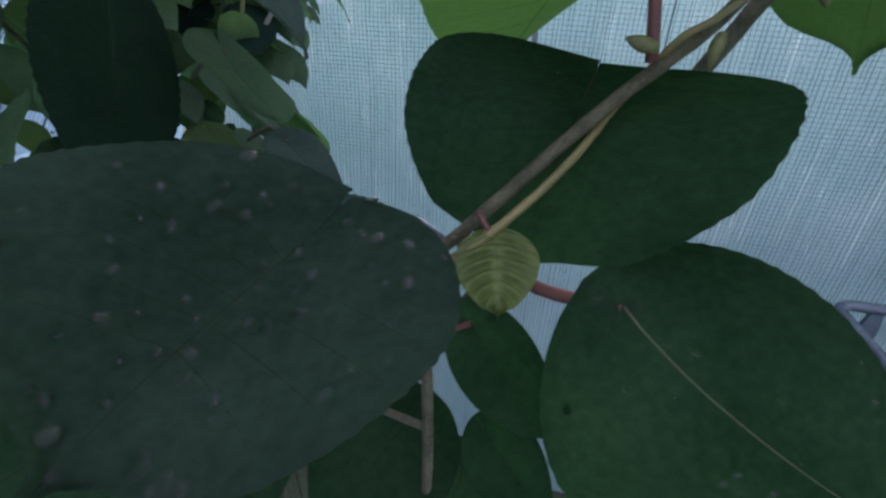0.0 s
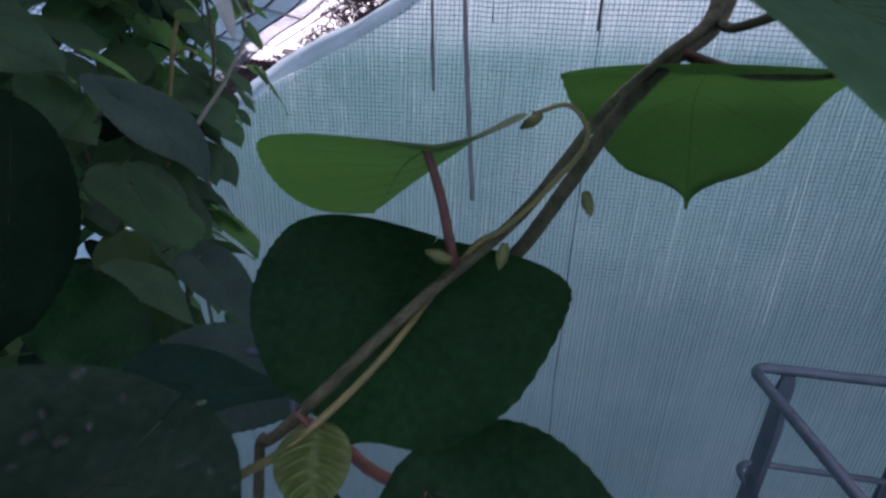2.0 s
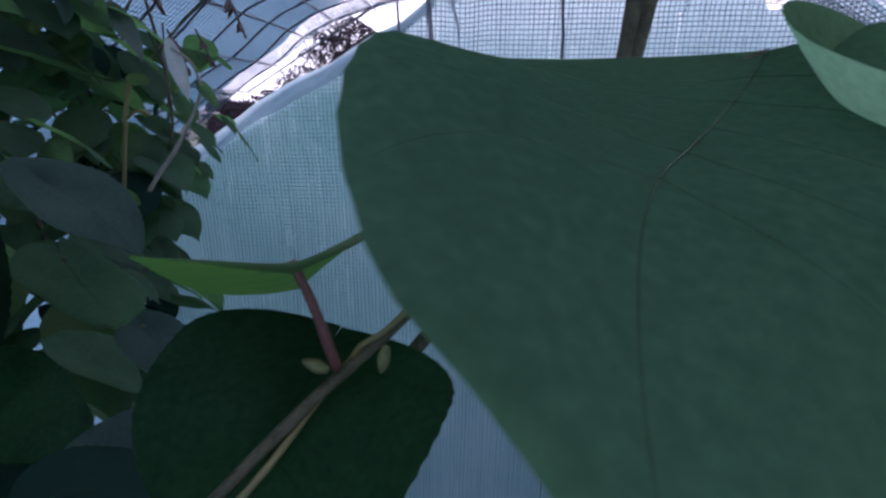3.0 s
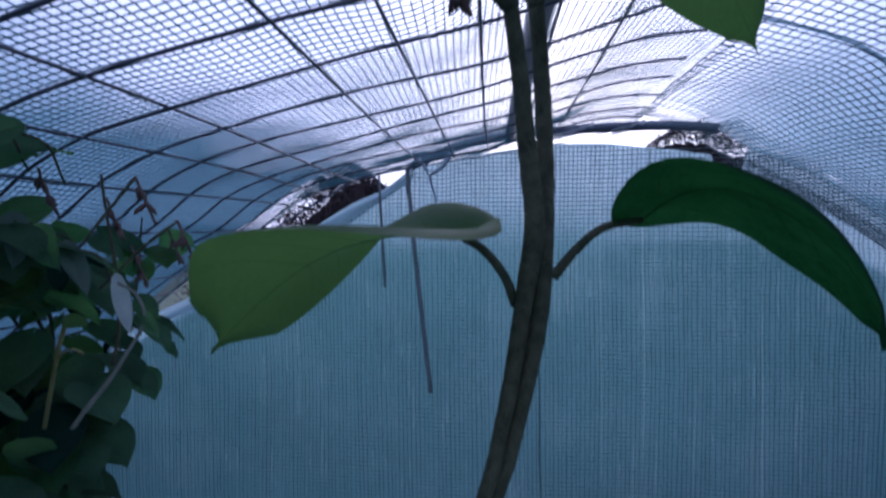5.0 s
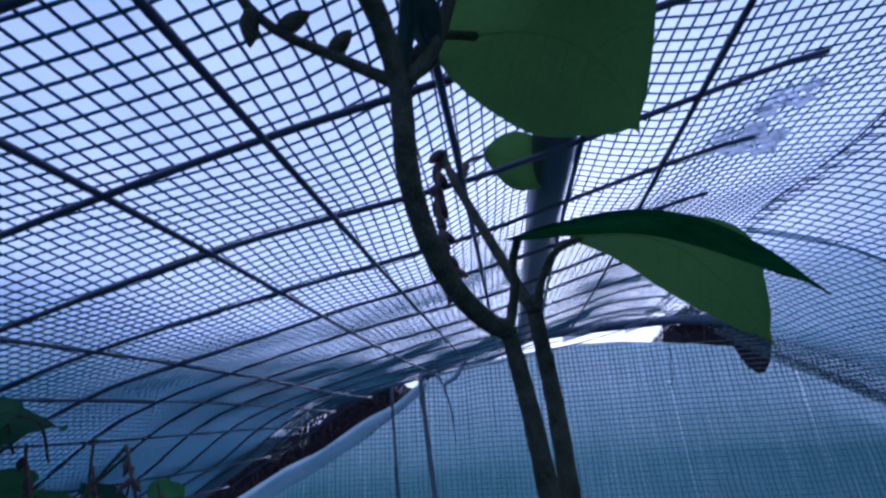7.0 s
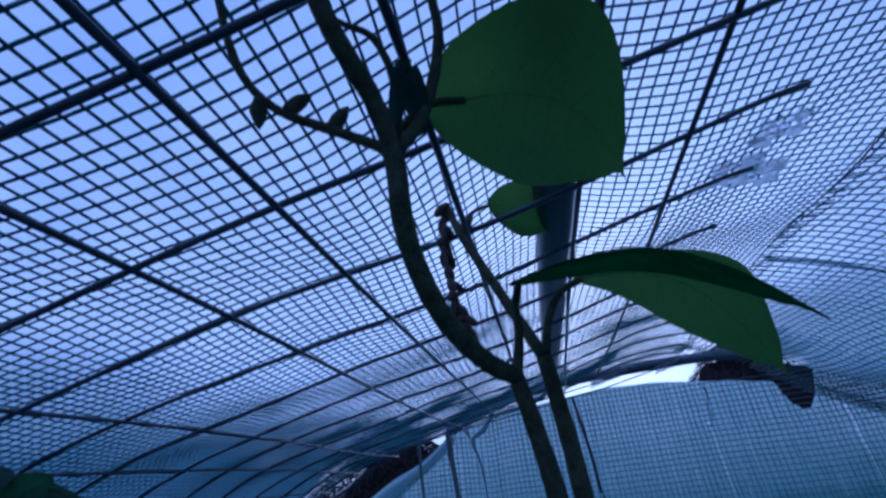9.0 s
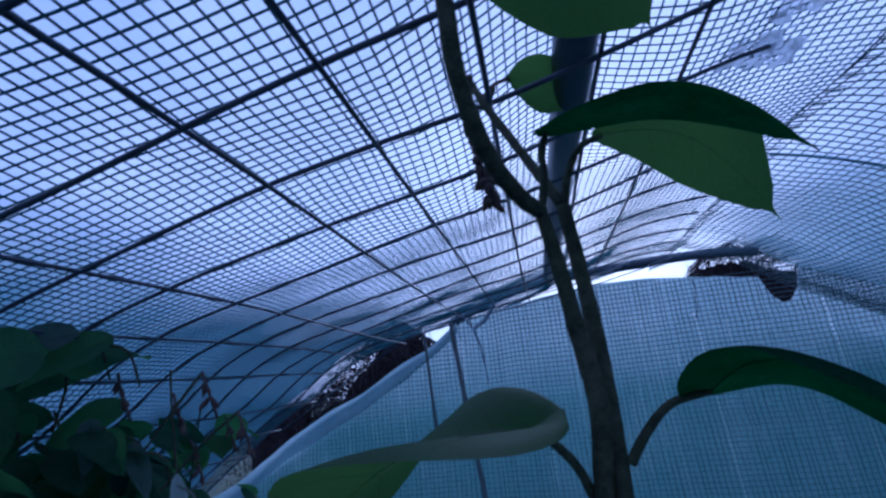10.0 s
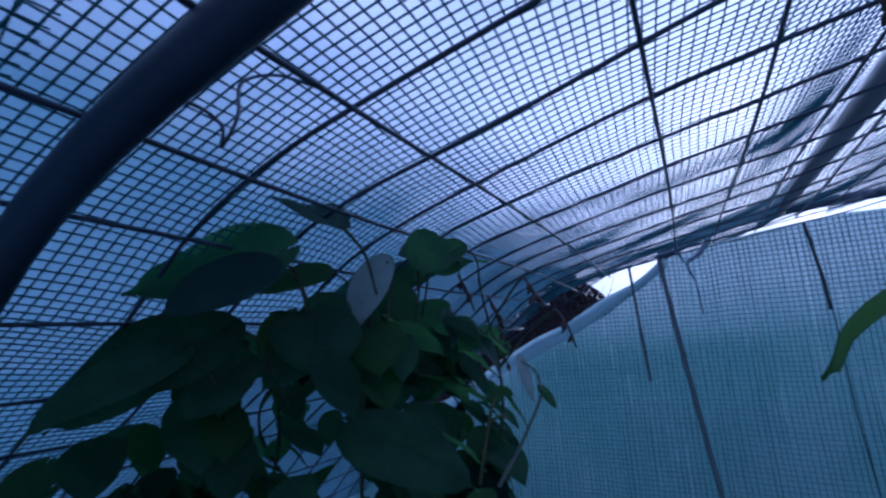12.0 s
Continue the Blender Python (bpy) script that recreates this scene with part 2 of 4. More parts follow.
M_CLOTH_FLAP = principled("sheer_shade_cloth", (0.44, 0.60, 0.64), 0.9, dark=(0.34, 0.50, 0.55), scale=3.0, fine=60, bump=0.1, through_light=0.76, sheer=0.40, spec=0.1)
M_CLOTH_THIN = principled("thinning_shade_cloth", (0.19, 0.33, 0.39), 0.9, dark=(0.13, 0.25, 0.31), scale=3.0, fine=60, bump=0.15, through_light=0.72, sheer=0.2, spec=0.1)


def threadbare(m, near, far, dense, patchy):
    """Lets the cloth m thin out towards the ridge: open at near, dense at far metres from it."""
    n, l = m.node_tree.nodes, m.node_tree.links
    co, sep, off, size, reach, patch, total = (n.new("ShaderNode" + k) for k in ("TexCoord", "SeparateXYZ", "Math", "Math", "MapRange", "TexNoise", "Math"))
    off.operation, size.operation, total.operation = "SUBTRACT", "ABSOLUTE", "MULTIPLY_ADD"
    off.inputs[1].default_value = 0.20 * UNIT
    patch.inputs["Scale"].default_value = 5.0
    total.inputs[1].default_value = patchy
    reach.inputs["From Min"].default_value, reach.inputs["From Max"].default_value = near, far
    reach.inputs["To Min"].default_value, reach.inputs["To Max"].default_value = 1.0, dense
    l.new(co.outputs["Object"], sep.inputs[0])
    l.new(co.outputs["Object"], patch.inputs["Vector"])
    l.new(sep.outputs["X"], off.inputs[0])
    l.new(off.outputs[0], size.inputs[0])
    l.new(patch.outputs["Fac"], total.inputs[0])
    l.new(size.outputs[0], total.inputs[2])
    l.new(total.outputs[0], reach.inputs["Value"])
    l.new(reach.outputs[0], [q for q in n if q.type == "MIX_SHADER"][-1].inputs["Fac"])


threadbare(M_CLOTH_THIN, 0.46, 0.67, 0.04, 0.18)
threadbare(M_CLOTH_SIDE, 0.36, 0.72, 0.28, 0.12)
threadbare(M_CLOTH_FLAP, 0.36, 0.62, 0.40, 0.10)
M_HEM = principled("pale_film", (0.55, 0.66, 0.70), 0.45, dark=(0.40, 0.52, 0.58), scale=8, fine=90, bump=0.3, through_light=0.5)
M_STEEL = principled("grey_painted_tube", (0.095, 0.125, 0.155), 0.27, metal=0.5, dark=(0.04, 0.055, 0.075), scale=25, fine=300, bump=0.3)
M_STRING = principled("dark_string", (0.045, 0.060, 0.072), 0.8, dark=(0.02, 0.03, 0.036), scale=90, fine=400)
M_BAMBOO = principled("weathered_cane", (0.17, 0.18, 0.19), 0.8, dark=(0.10, 0.11, 0.12), scale=12, fine=200)
M_SOIL = principled("green_tinted_soil", (0.066, 0.085, 0.042), 0.95, dark=(0.032, 0.045, 0.022), scale=4, fine=60, bump=0.8)
M_FOLIAGE_FAR = principled("far_woods_foliage", (0.050, 0.041, 0.044), 1.0, dark=(0.026, 0.022, 0.026), scale=1.5, fine=14, bump=0.2, spec=0.0)
M_TRUNK_FAR = principled("far_trunk", (0.06, 0.045, 0.04), 0.9)
M_WATER = principled("water_drop", (0.95, 0.97, 0.97), 0.03, dark=(0.9, 0.93, 0.93), bump=0.0, spec=0.5)
water = M_WATER.node_tree.nodes["Principled BSDF"]
water.inputs["Transmission Weight"].default_value, water.inputs["IOR"].default_value = 1.0, 1.33
wp = M_WATER.node_tree.nodes["Principled BSDF"]
wp.inputs["Transmission Weight"].default_value, wp.inputs["IOR"].default_value = 1.0, 1.25
M_PLASTIC_DULL = principled("dusty_film", (0.55, 0.61, 0.68), 0.45, dark=(0.34, 0.40, 0.48), scale=30, fine=200, bump=0.4, through_light=0.5)
M_PLASTIC = principled("torn_clear_film", (0.93, 0.94, 0.96), 0.25, dark=(0.55, 0.6, 0.66), scale=60, fine=200, bump=0.5, through_light=0.88, sheer=0.18)


# ---------------------------------------------------------------- builders
def mesh_object(name, verts, faces, material, parent=None, smooth=True):
    me = bpy.data.meshes.new(name)
    drop = 0.0 if parent else GROUND
    me.from_pydata([(float(v[0]) * UNIT, float(v[1]) * UNIT, (float(v[2]) - drop) * UNIT) for v in verts], [], faces)
    me.materials.append(material)
    if smooth:
        me.polygons.foreach_set("use_smooth", [True] * len(me.polygons))
    ob = new(name, me)
    ob.parent = parent
    return ob


def root(name, place=(0, 0, 0), **tags):
    e = new(name)
    e.empty_display_size = 0.05
    e.location = (place[0] * UNIT, place[1] * UNIT, (place[2] - GROUND) * UNIT)
    return tagged(e, **tags)


def spline(points, steps):
    """Catmull-Rom through the points."""
    p = [Vector(q) for q in points]
    p = [p[0] * 2 - p[1], *p, p[-1] * 2 - p[-2]]
    out = []
    for i in range(1, len(p) - 2):
        for k in range(steps):
            t = k / steps
            out.append(0.5 * (2 * p[i] + (p[i + 1] - p[i - 1]) * t + (2 * p[i - 1] - 5 * p[i] + 4 * p[i + 1] - p[i + 2]) * t * t
                              + (3 * p[i] - p[i - 1] - 3 * p[i + 1] + p[i + 2]) * t ** 3))
    out.append(p[-2].copy())
    return out


def tube_data(path, radius, sides=8, rough=0.0, seed=0, cap=True):
    """Verts and faces of a tube round a path; radius is a number or a function of the way along (0..1)."""
    path = [Vector(q) for q in path]
    rnd = random.Random(seed)
    verts, faces = [], []
    up = Vector((0, 0, 1))
    side = None
    n = len(path)
    for i, q in enumerate(path):
        d = (path[min(i + 1, n - 1)] - path[max(i - 1, 0)]).normalized()
        if side is None:
            side = d.cross(up if abs(d.z) < 0.9 else Vector((1, 0, 0))).normalized()
        side = (side - d * side.dot(d)).normalized()
        other = d.cross(side)
        r = radius(i / max(n - 1, 1)) if callable(radius) else radius
        for k in range(sides):
            a = 2 * math.pi * k / sides
            rr = r * (1 + rough * rnd.uniform(-1, 1))
            verts.append(q + side * (math.cos(a) * rr) + other * (math.sin(a) * rr))
    for i in range(n - 1):
        for k in range(sides):
            a, b = i * sides + k, i * sides + (k + 1) % sides
            faces.append((a, b, b + sides, a + sides))
    if cap:
        faces.append(tuple(reversed(range(sides))))
        faces.append(tuple(range((n - 1) * sides, n * sides)))
    return verts, faces


def tube(name, path, radius, material, parent=None, sides=8, rough=0.0, seed=0):
    return mesh_object(name, *tube_data(path, radius, sides, rough, seed), material, parent)


def joined(name, pieces, material, parent=None, smooth=True):
    verts, faces = [], []
    for v, f in pieces:
        k = len(verts)
        verts.extend(v)
        faces.extend(tuple(i + k for i in face) for face in f)
    return mesh_object(name, verts, faces, material, parent, smooth)


def half_width(u, peak=0.36, full=0.85, tip=2.6):
    """Half width of a heart-shaped leaf with a drawn-out tip, u from base to tip; widest at peak."""
    s = (u - peak) / (1 - peak)
    if s < 0:
        return math.sqrt(max(0.0, 1 - (1 - u / peak) ** 2))
    if s < 0.8:
        return math.cos(s * math.pi / 2) ** full
    return math.cos(0.8 * math.pi / 2) ** full * max(0.0, (1 - s) / 0.2) ** tip


def leaf_surface(length, width, fold=0.2, droop=0.15, curl=0.1, back=0.16, ripple=0.012, quilt=0.0, seed=0, nu=44, nv=20, twist=0.0, edge=0.005, bend=0.0, bend_at=0.36, bend_w=0.25,
                 peak=0.36, full=0.85, bow=0.0, roll_l=0.0, roll_r=0.0):
    """A heart-shaped leaf: base at the origin, tip along +y, upper side +z. fold lifts both halves, droop arches it, roll turns a half down, bow curves it sideways."""
    rnd = random.Random(seed)
    ph = [rnd.uniform(0, 6.28) for _ in range(4)]
    verts, faces = [], []
    my = mz = last = 0.0
    for i in range(nu + 1):
        u = (i / nu) ** 1.15
        lean = radians(bend) * min(1, max(0, (u - bend_at) / bend_w + 0.5))
        my, mz, last = my + (u - last) * length * math.cos(lean), mz - (u - last) * length * math.sin(lean), u
        hw = half_width(u, peak, full)
        h = hw * width / 2
        for j in range(nv + 1):
            v = -1 + 2 * j / nv
            x = h * v
            y = -length * back * (1 - u) ** 3 * (1 - (1 - abs(v)) ** 2) * 1.25
            if j in (0, nv) and 0 < i < nu:
                x *= 1 + edge * (1 if i % 2 else -1)
            ax = abs(x)
            z = fold * (math.sqrt(ax * ax + (0.06 * width) ** 2) - 0.06 * width)
            z += droop * length * 2 * (u - u * u)
            z -= curl * width * abs(v) ** 3 * (0.3 + 0.7 * math.sin(math.pi * min(1, u + 0.1)))
            z -= (roll_l if v < 0 else roll_r) * width * v * v * hw
            z += ripple * width * (math.sin(5.1 * u + ph[0] + 2.2 * v) * abs(v) + 0.5 * math.sin(11 * u + ph[1] - 3 * v) * v * v)
            z += quilt * width * math.cos((u - abs(v) * 0.22) * 44) * min(1, abs(v) * 4) * (1 - abs(v) ** 4)
            a = twist * u
            x, z = x * math.cos(a) - z * math.sin(a), x * math.sin(a) + z * math.cos(a)
            x += bow * length * 4 * (u - u * u)
            verts.append((x, my + y * math.cos(lean) + z * math.sin(lean), mz - y * math.sin(lean) + z * math.cos(lean)))
    for i in range(nu):
        for j in range(nv):
            a = i * (nv + 1) + j
            faces.append((a, a + 1, a + nv + 2, a + nv + 1))
    return verts, faces


def leaf_frame(base, tip, normal):
    base, tip = Vector(base), Vector(tip)
    y = (tip - base).normalized()
    z = Vector(normal)
    z = (z - y * z.dot(y)).normalized()
    x = y.cross(z)
    m = Matrix((x, y, z)).transposed().to_4x4()
    m.translation = base
    return m


def leaf(parent, base, tip, normal, width, material=None, name="leaf", label="", veins=True, rib=None, sides=True, **shape):
    """A leaf from its base to its tip with a raised midrib and side veins under it."""
    m = leaf_frame(base, tip, normal)
    length = (Vector(tip) - Vector(base)).length
    verts, faces = leaf_surface(length, width, **shape)
    ob = mesh_object(name, verts, faces, material or M_LEAF, parent)
    m.translation *= UNIT
    ob.matrix_basis = m
    if label:
        tagged(ob, label)
    if veins:
        nv, nu = shape.get("nv", 20), shape.get("nu", 44)
        mid = [Vector(verts[i * (nv + 1) + nv // 2]) for i in range(nu)]
        pieces = [tube_data(mid, lambda u: 0.0045 * width * (1 - 0.85 * u), 5)]
        for s in (-1, 1) if sides else ():
            for k in range(1, 6):
                i0 = 1 + k * 4 * nu // 34
                line = []
                for q in range(nv // 2):
                    f = min(nu - 1.01, i0 + q * 0.9)
                    i, w = int(f), f - int(f)
                    j = nv // 2 + s * q
                    line.append(Vector(verts[i * (nv + 1) + j]).lerp(Vector(verts[(i + 1) * (nv + 1) + j]), w))
                pieces.append(tube_data(line, lambda u: 0.0012 * width * (1 - 0.8 * u), 4))
        joined("midrib", pieces, rib or M_VEIN, ob)
    return ob


def petiole(parent, points, radius=0.0022, material=None):
    return tube("petiole", spline(points, 6), lambda u: radius * (1.15 - 0.3 * u), material or M_PETIOLE, parent, 7, 0.05)


# ---------------------------------------------------------------- tunnel
ARCH = [(-1.9, GROUND), (-1.84, 0.2), (-1.72, 0.70), (-1.55, 0.98), (-1.25, 1.30), (-0.90, 1.556), (-0.75, 1.64), (-0.63, 1.73), (-0.51, 1.785), (-0.37, 1.824), (-0.126, 1.879),
        (0.0, 1.903), (0.12, 1.925), (0.24, 1.955), (0.355, 1.985), (0.48, 2.012), (0.65, 2.012), (0.85, 1.95), (1.0, 1.845), (1.19, 1.745), (1.44, 1.585), (1.70, 1.37), (1.90, 1.05), (2.02, 0.5), (2.08, GROUND)]
AX = [p[0] for p in ARCH]
AZ = [p[1] for p in ARCH]
ARC = spline([(x, 0, z) for x, z in ARCH], 8)
ARC_LEN = [0.0]
for a, b in zip(ARC, ARC[1:]):
    ARC_LEN.append(ARC_LEN[-1] + (b - a).length)


def roof_z(x):
    return float(np.interp(x, AX, AZ))


def arc_at(s):
    return float(np.interp(s, ARC_LEN, [p.x for p in ARC])), float(np.interp(s, ARC_LEN, [p.z for p in ARC]))


def arc_of(x):
    return float(np.interp(x, [p.x for p in ARC], ARC_LEN))


WALL_Y = 1.95
BACK_Y = -1.6

# ground
gn = 40
gv, gf = [], []
for i in range(gn + 1):
    for j in range(gn + 1):
        u, v = 2 * i / gn - 1, 2 * j / gn - 1
        x, y = 300 * u * abs(u) ** 2, 300 * v * abs(v) ** 2
        near = math.exp(-(x * x + y * y) / 9)
        gv.append((x, y, GROUND + 0.03 * near * noise.noise(Vector((x * 2, y * 2, 0)))))
for i in range(gn):
    for j in range(gn):
        a = i * (gn + 1) + j
        gf.append((a, a + gn + 1, a + gn + 2, a + 1))
ground = tagged(mesh_object("ground", gv, gf, M_SOIL), "dark garden soil tinted green for bounced light", "ground", kind="structure")

# wire mesh of the roof
RIBS = [-0.90, -0.76, -0.62, -0.48, -0.34, -0.20, -0.07, 0.065, 0.20, 0.34, 0.477, 0.607, 0.743, 0.886, 1.031, 1.17, 1.31, 1.45, 1.59, 1.73, 1.86]
LINES = [-1.52, -1.44, -1.34, -1.23, -1.12, -1.01, -0.896, -0.75, -0.63, -0.51, -0.37, -0.126, 0.0, 0.12, 0.24, 0.355]
wire_mesh = root("wire_mesh", (0, 0, 0), label="dark welded wire mesh arched over the plants", category="wire mesh")
rnd = random.Random(4)
for k, y in enumerate(RIBS):
    end = 0.48 + rnd.uniform(-0.02, 0.03) + 0.2 * max(0, y - 0.9) * 0.9
    s0, s1 = arc_of(-1.6), arc_of(end)
    pts = []
    for i in range(70):
        s = s0 + (s1 - s0) * i / 69
        x, z = arc_at(s)
        pts.append((x, y + 0.004 * math.sin(7 * x + k), z - 0.004 + 0.003 * math.sin(9 * x + 2 * k)))
    tube("rib_wire", pts, 0.0030, M_WIRE, wire_mesh, 6)
for k, x in enumerate(LINES):
    z = roof_z(x)
    pts = [(x + 0.005 * math.sin(3 * y + k), y, z - 0.010 + 0.006 * math.sin(4 * y + 1.7 * k)) for y in np.linspace(-0.95, 1.9, 50)]
    tube("long_wire", pts, 0.0029, M_WIRE, wire_mesh, 6)
for dz, y, x1 in ((0.0, 1.905, 0.62), (0.020, 1.925, 0.52)):
    pts = [(x, y + 0.004 * math.sin(5 * x), float(np.interp(x, [-0.9, -0.36, -0.10, 0.11, 0.26, 0.40, 0.62], [1.54, 1.835, 1.874, 1.902, 1.925, 1.945, 1.99])) + dz * (1 + 0.8 * x)) for x in np.linspace(-0.9, x1, 40)]
    tube("rib_wire", pts, 0.0026, M_WIRE, wire_mesh, 6)


def hoop(name, y, lift, r, label):
    s0, s1 = arc_of(-1.70), arc_of(2.0)
    pts = []
    for i in range(64):
        x, z = arc_at(s0 + (s1 - s0) * i / 63)
        pts.append((x, y, z + lift))
    h = root(name, (0, y, 0), label=label, category="hoop", group="tunnel hoops")
    tube("pipe", [Vector(p) - Vector((0, y, 0)) for p in pts], r, M_PIPE_UNLIT, h, 16)
    return h


hoop("tunnel_hoop", 0.186, -0.027, 0.0192, "dark painted pipe hoop carrying the net tunnel roof")
cross = root("end_crossbar", (0, 1.95, 0), label="dark painted crossbar pipe over the tunnel's end wall", category="pipe")
tube("pipe", spline([(-0.19, 0, 1.872), (-0.12, 0, 1.902), (0.04, 0, 1.958), (0.23, 0, 1.985), (0.42, 0, 1.996), (0.65, 0, 2.003), (0.80, 0, 2.000), (0.93, 0, 1.985)], 8), 0.018, M_PIPE_LIT, cross, 12)
ridge = root("ridge_pole", (0.2, 1.9, 1.98), label="dark painted ridge pipe along the tunnel roof", category="pipe")
tube("pipe", [(0.03, -2.6, 0.0), (0.02, -1.2, 0.0), (0.0, 0.0, 0.0)], 0.024, M_PIPE_LIT, ridge, 14)


def net(name, y0, y1, x0, x1, cell, r, lift, sag, material, skew=0.06):
    """Square netting laid over the arch, as crossing threads."""
    s0, s1 = arc_of(x0), arc_of(x1)
    pieces = []

    def at(s, y):
        x, z = arc_at(min(max(s, s0), s1))
        w = sag * (noise.noise(Vector((x * 2.2, y * 2.2, 0.3))) + 0.5 * noise.noise(Vector((x * 6, y * 6, 1.3))))
        d = 0.006 * noise.noise(Vector((x * 5, y * 5, 7.7)))
        return Vector((x + d, y + d, z + lift + w + 0.055 * math.exp(-((x - 0.2) / 0.11) ** 2) * min(1, max(0.15, (1.75 - y) / 0.5))))
    n = int((y1 - y0) / cell)
    for k in range(n + 1):
        y = y0 + k * cell
        m = int((s1 - s0) / 0.045)
        pieces.append(tube_data([at(s0 + (s1 - s0) * i / m, y + skew * (s1 - s0) * (i / m - 0.5)) for i in range(m + 1)], r, 3, cap=False))
    n = int((s1 - s0) / cell)
    for k in range(n + 1):
        s = s0 + k * cell
        m = int((y1 - y0) / 0.045)
        pieces.append(tube_data([at(s - skew * (y1 - y0) * (i / m - 0.5), y0 + (y1 - y0) * i / m) for i in range(m + 1)], r, 3, cap=False))
    return joined(name, pieces, material)


tagged(net("roof_netting", -1.0, 1.93, -1.6, 0.66, 0.0135, 0.00128, 0.012, 0.018, M_NET), "green square bird netting stretched over the wire mesh roof", "netting", kind="stuff")

tagged(net("gathered_netting", -1.0, 0.14, -1.0, -0.28, 0.0150, 0.0012, 0.024, 0.045, M_NET, -0.11), "second layer of green netting gathered behind the hoop", "netting", kind="stuff")
tagged(net("slope_netting", -1.0, 1.94, 0.63, 1.88, 0.0205, 0.0016, 0.010, 0.020, M_NETDARK, 0.10), "coarser dark square netting down the sloping side", "netting", kind="stuff")
tagged(net("corner_netting", 1.845, 1.945, 0.86, 1.9, 0.0142, 0.0012, 0.000, 0.006, M_NETDARK, 0.0), "doubled edge of netting along the roof corner", "netting", kind="stuff")

# end wall of cloth, with its rolled top edge
HEM = [(-1.75, 1.0), (-1.35, 1.235), (-1.11, 1.356), (-0.95, 1.448), (-0.88, 1.497), (-0.70, 1.588), (-0.58, 1.638), (-0.40, 1.732), (-0.30, 1.778), (-0.20, 1.850), (-0.16, 1.873), (-0.10, 1.888), (0.16, 1.928), (0.37, 1.948), (0.55, 1.944),
       (0.79, 1.914), (0.918, 1.893), (0.935, 1.840), (0.955, 1.800), (1.015, 1.803), (1.045, 1.93), (1.19, 1.875), (1.44, 1.725), (1.70, 1.51), (1.90, 1.21), (2.02, 0.7)]


def hem_z(x):
    return float(np.interp(x, [p[0] for p in HEM], [p[1] for p in HEM]))


def wall_y(x, z):
    return (WALL_Y + 0.022 * noise.noise(Vector((x * 1.3 + z * 0.9, z * 1.9 - x * 0.6, 7))) + 0.012 * noise.noise(Vector((x * 3, z * 1.2, 0))) + 0.006 * noise.noise(Vector((x * 9, z * 2.0, 4)))
            + 0.005 * noise.noise(Vector((x * 2.0, z * 22, 11))))


def lining_z(x):
    """Top edge of the denser lining cloth behind the end wall."""
    top = float(np.interp(x, [-1.75, -1.3, -0.35, -0.12, 0.25, 0.6, 0.93, 1.1, 1.3, 1.7, 2.02], [0.95, 1.22, 1.73, 1.86, 1.90, 1.90, 1.80, 1.72, 1.62, 1.32, 0.5]))
    return min(top, hem_z(x) - 0.012)


def hung_cloth(name, top, x0, x1, back, material, label, nx=140, nz=64, foot=None):
    v, f = [], []
    for i in range(nx + 1):
        x = x0 + (x1 - x0) * i / nx
        for j in range(nz + 1):
            low = foot(x) if foot else GROUND
            z = low + (top(x) - low) * (j / nz) ** 0.6
            v.append((x, wall_y(x, z) + back, z))
    for i in range(nx):
        for j in range(nz):
            a = i * (nz + 1) + j
            f.append((a, a + nz + 1, a + nz + 2, a + 1))
    return tagged(mesh_object(name, v, f, material), label, "wall", kind="structure")


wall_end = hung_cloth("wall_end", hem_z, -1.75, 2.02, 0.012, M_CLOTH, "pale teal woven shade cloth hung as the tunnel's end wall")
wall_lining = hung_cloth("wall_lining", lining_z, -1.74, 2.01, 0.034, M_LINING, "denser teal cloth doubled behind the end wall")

# square net hung in front of the end cloth
pieces = []
cell = 0.0165
rnd = random.Random(6)
for k in range(int(3.70 / cell)):
    x = -1.70 + k * cell
    top = hem_z(x)
    r = 0.0013 * (1 + 0.5 * noise.noise(Vector((k * 0.37, 0, 1))))

    def drape(z, x=x):
        return x + 0.012 * noise.noise(Vector((x * 2, z, 3))) + 0.006 * noise.noise(Vector((x * 31, z * 1.5, 6))) + 0.02 * math.exp(-((x + 0.06) / 0.05) ** 2) * max(0, z - 1.5)
    zs = [*np.linspace(GROUND, 1.0, 6), *np.linspace(1.04, top - 0.004, 34)] if top > 1.1 else np.linspace(GROUND, top - 0.004, 20)
    thick_top = len([z for z in zs if z < 1.66]) / len(zs)
    thin_low = len([z for z in zs if z < 0.55]) / len(zs)
    pieces.append(tube_data([(drape(z), wall_y(x, z), z) for z in zs], lambda u: r * (0.85 - 0.5 * min(1, max(0, (thin_low - u) * 12)) + 0.6 * min(1, max(0, (u - thick_top) * 6)) + 0.45 * noise.noise(Vector((k * 0.7, u * 9, 3)))), 3, cap=False))
for k in range(int((1.95 - 0.2) / cell)):
    z = 0.2 + k * cell
    pts = [(x, wall_y(x, z) + 0.001, z + 0.007 * noise.noise(Vector((x * 3, z, 9))) - 0.012 * math.exp(-((x + 0.06) / 0.06) ** 2) * max(0, (z - 1.5) * 3)) for x in np.linspace(-1.70, 2.0, 110) if hem_z(x) > z + 0.006]
    if len(pts) > 2:
        pieces.append(tube_data(pts, 0.0007 - 0.0003 * min(1, max(0, (0.65 - z) / 0.2)) + 0.0010 * min(1, max(0, (z - 1.55) / 0.2)), 3, cap=False))
tagged(joined("wall_netting", pieces, M_NETDARK), "dark square netting hung in front of the end cloth", "netting", kind="stuff")

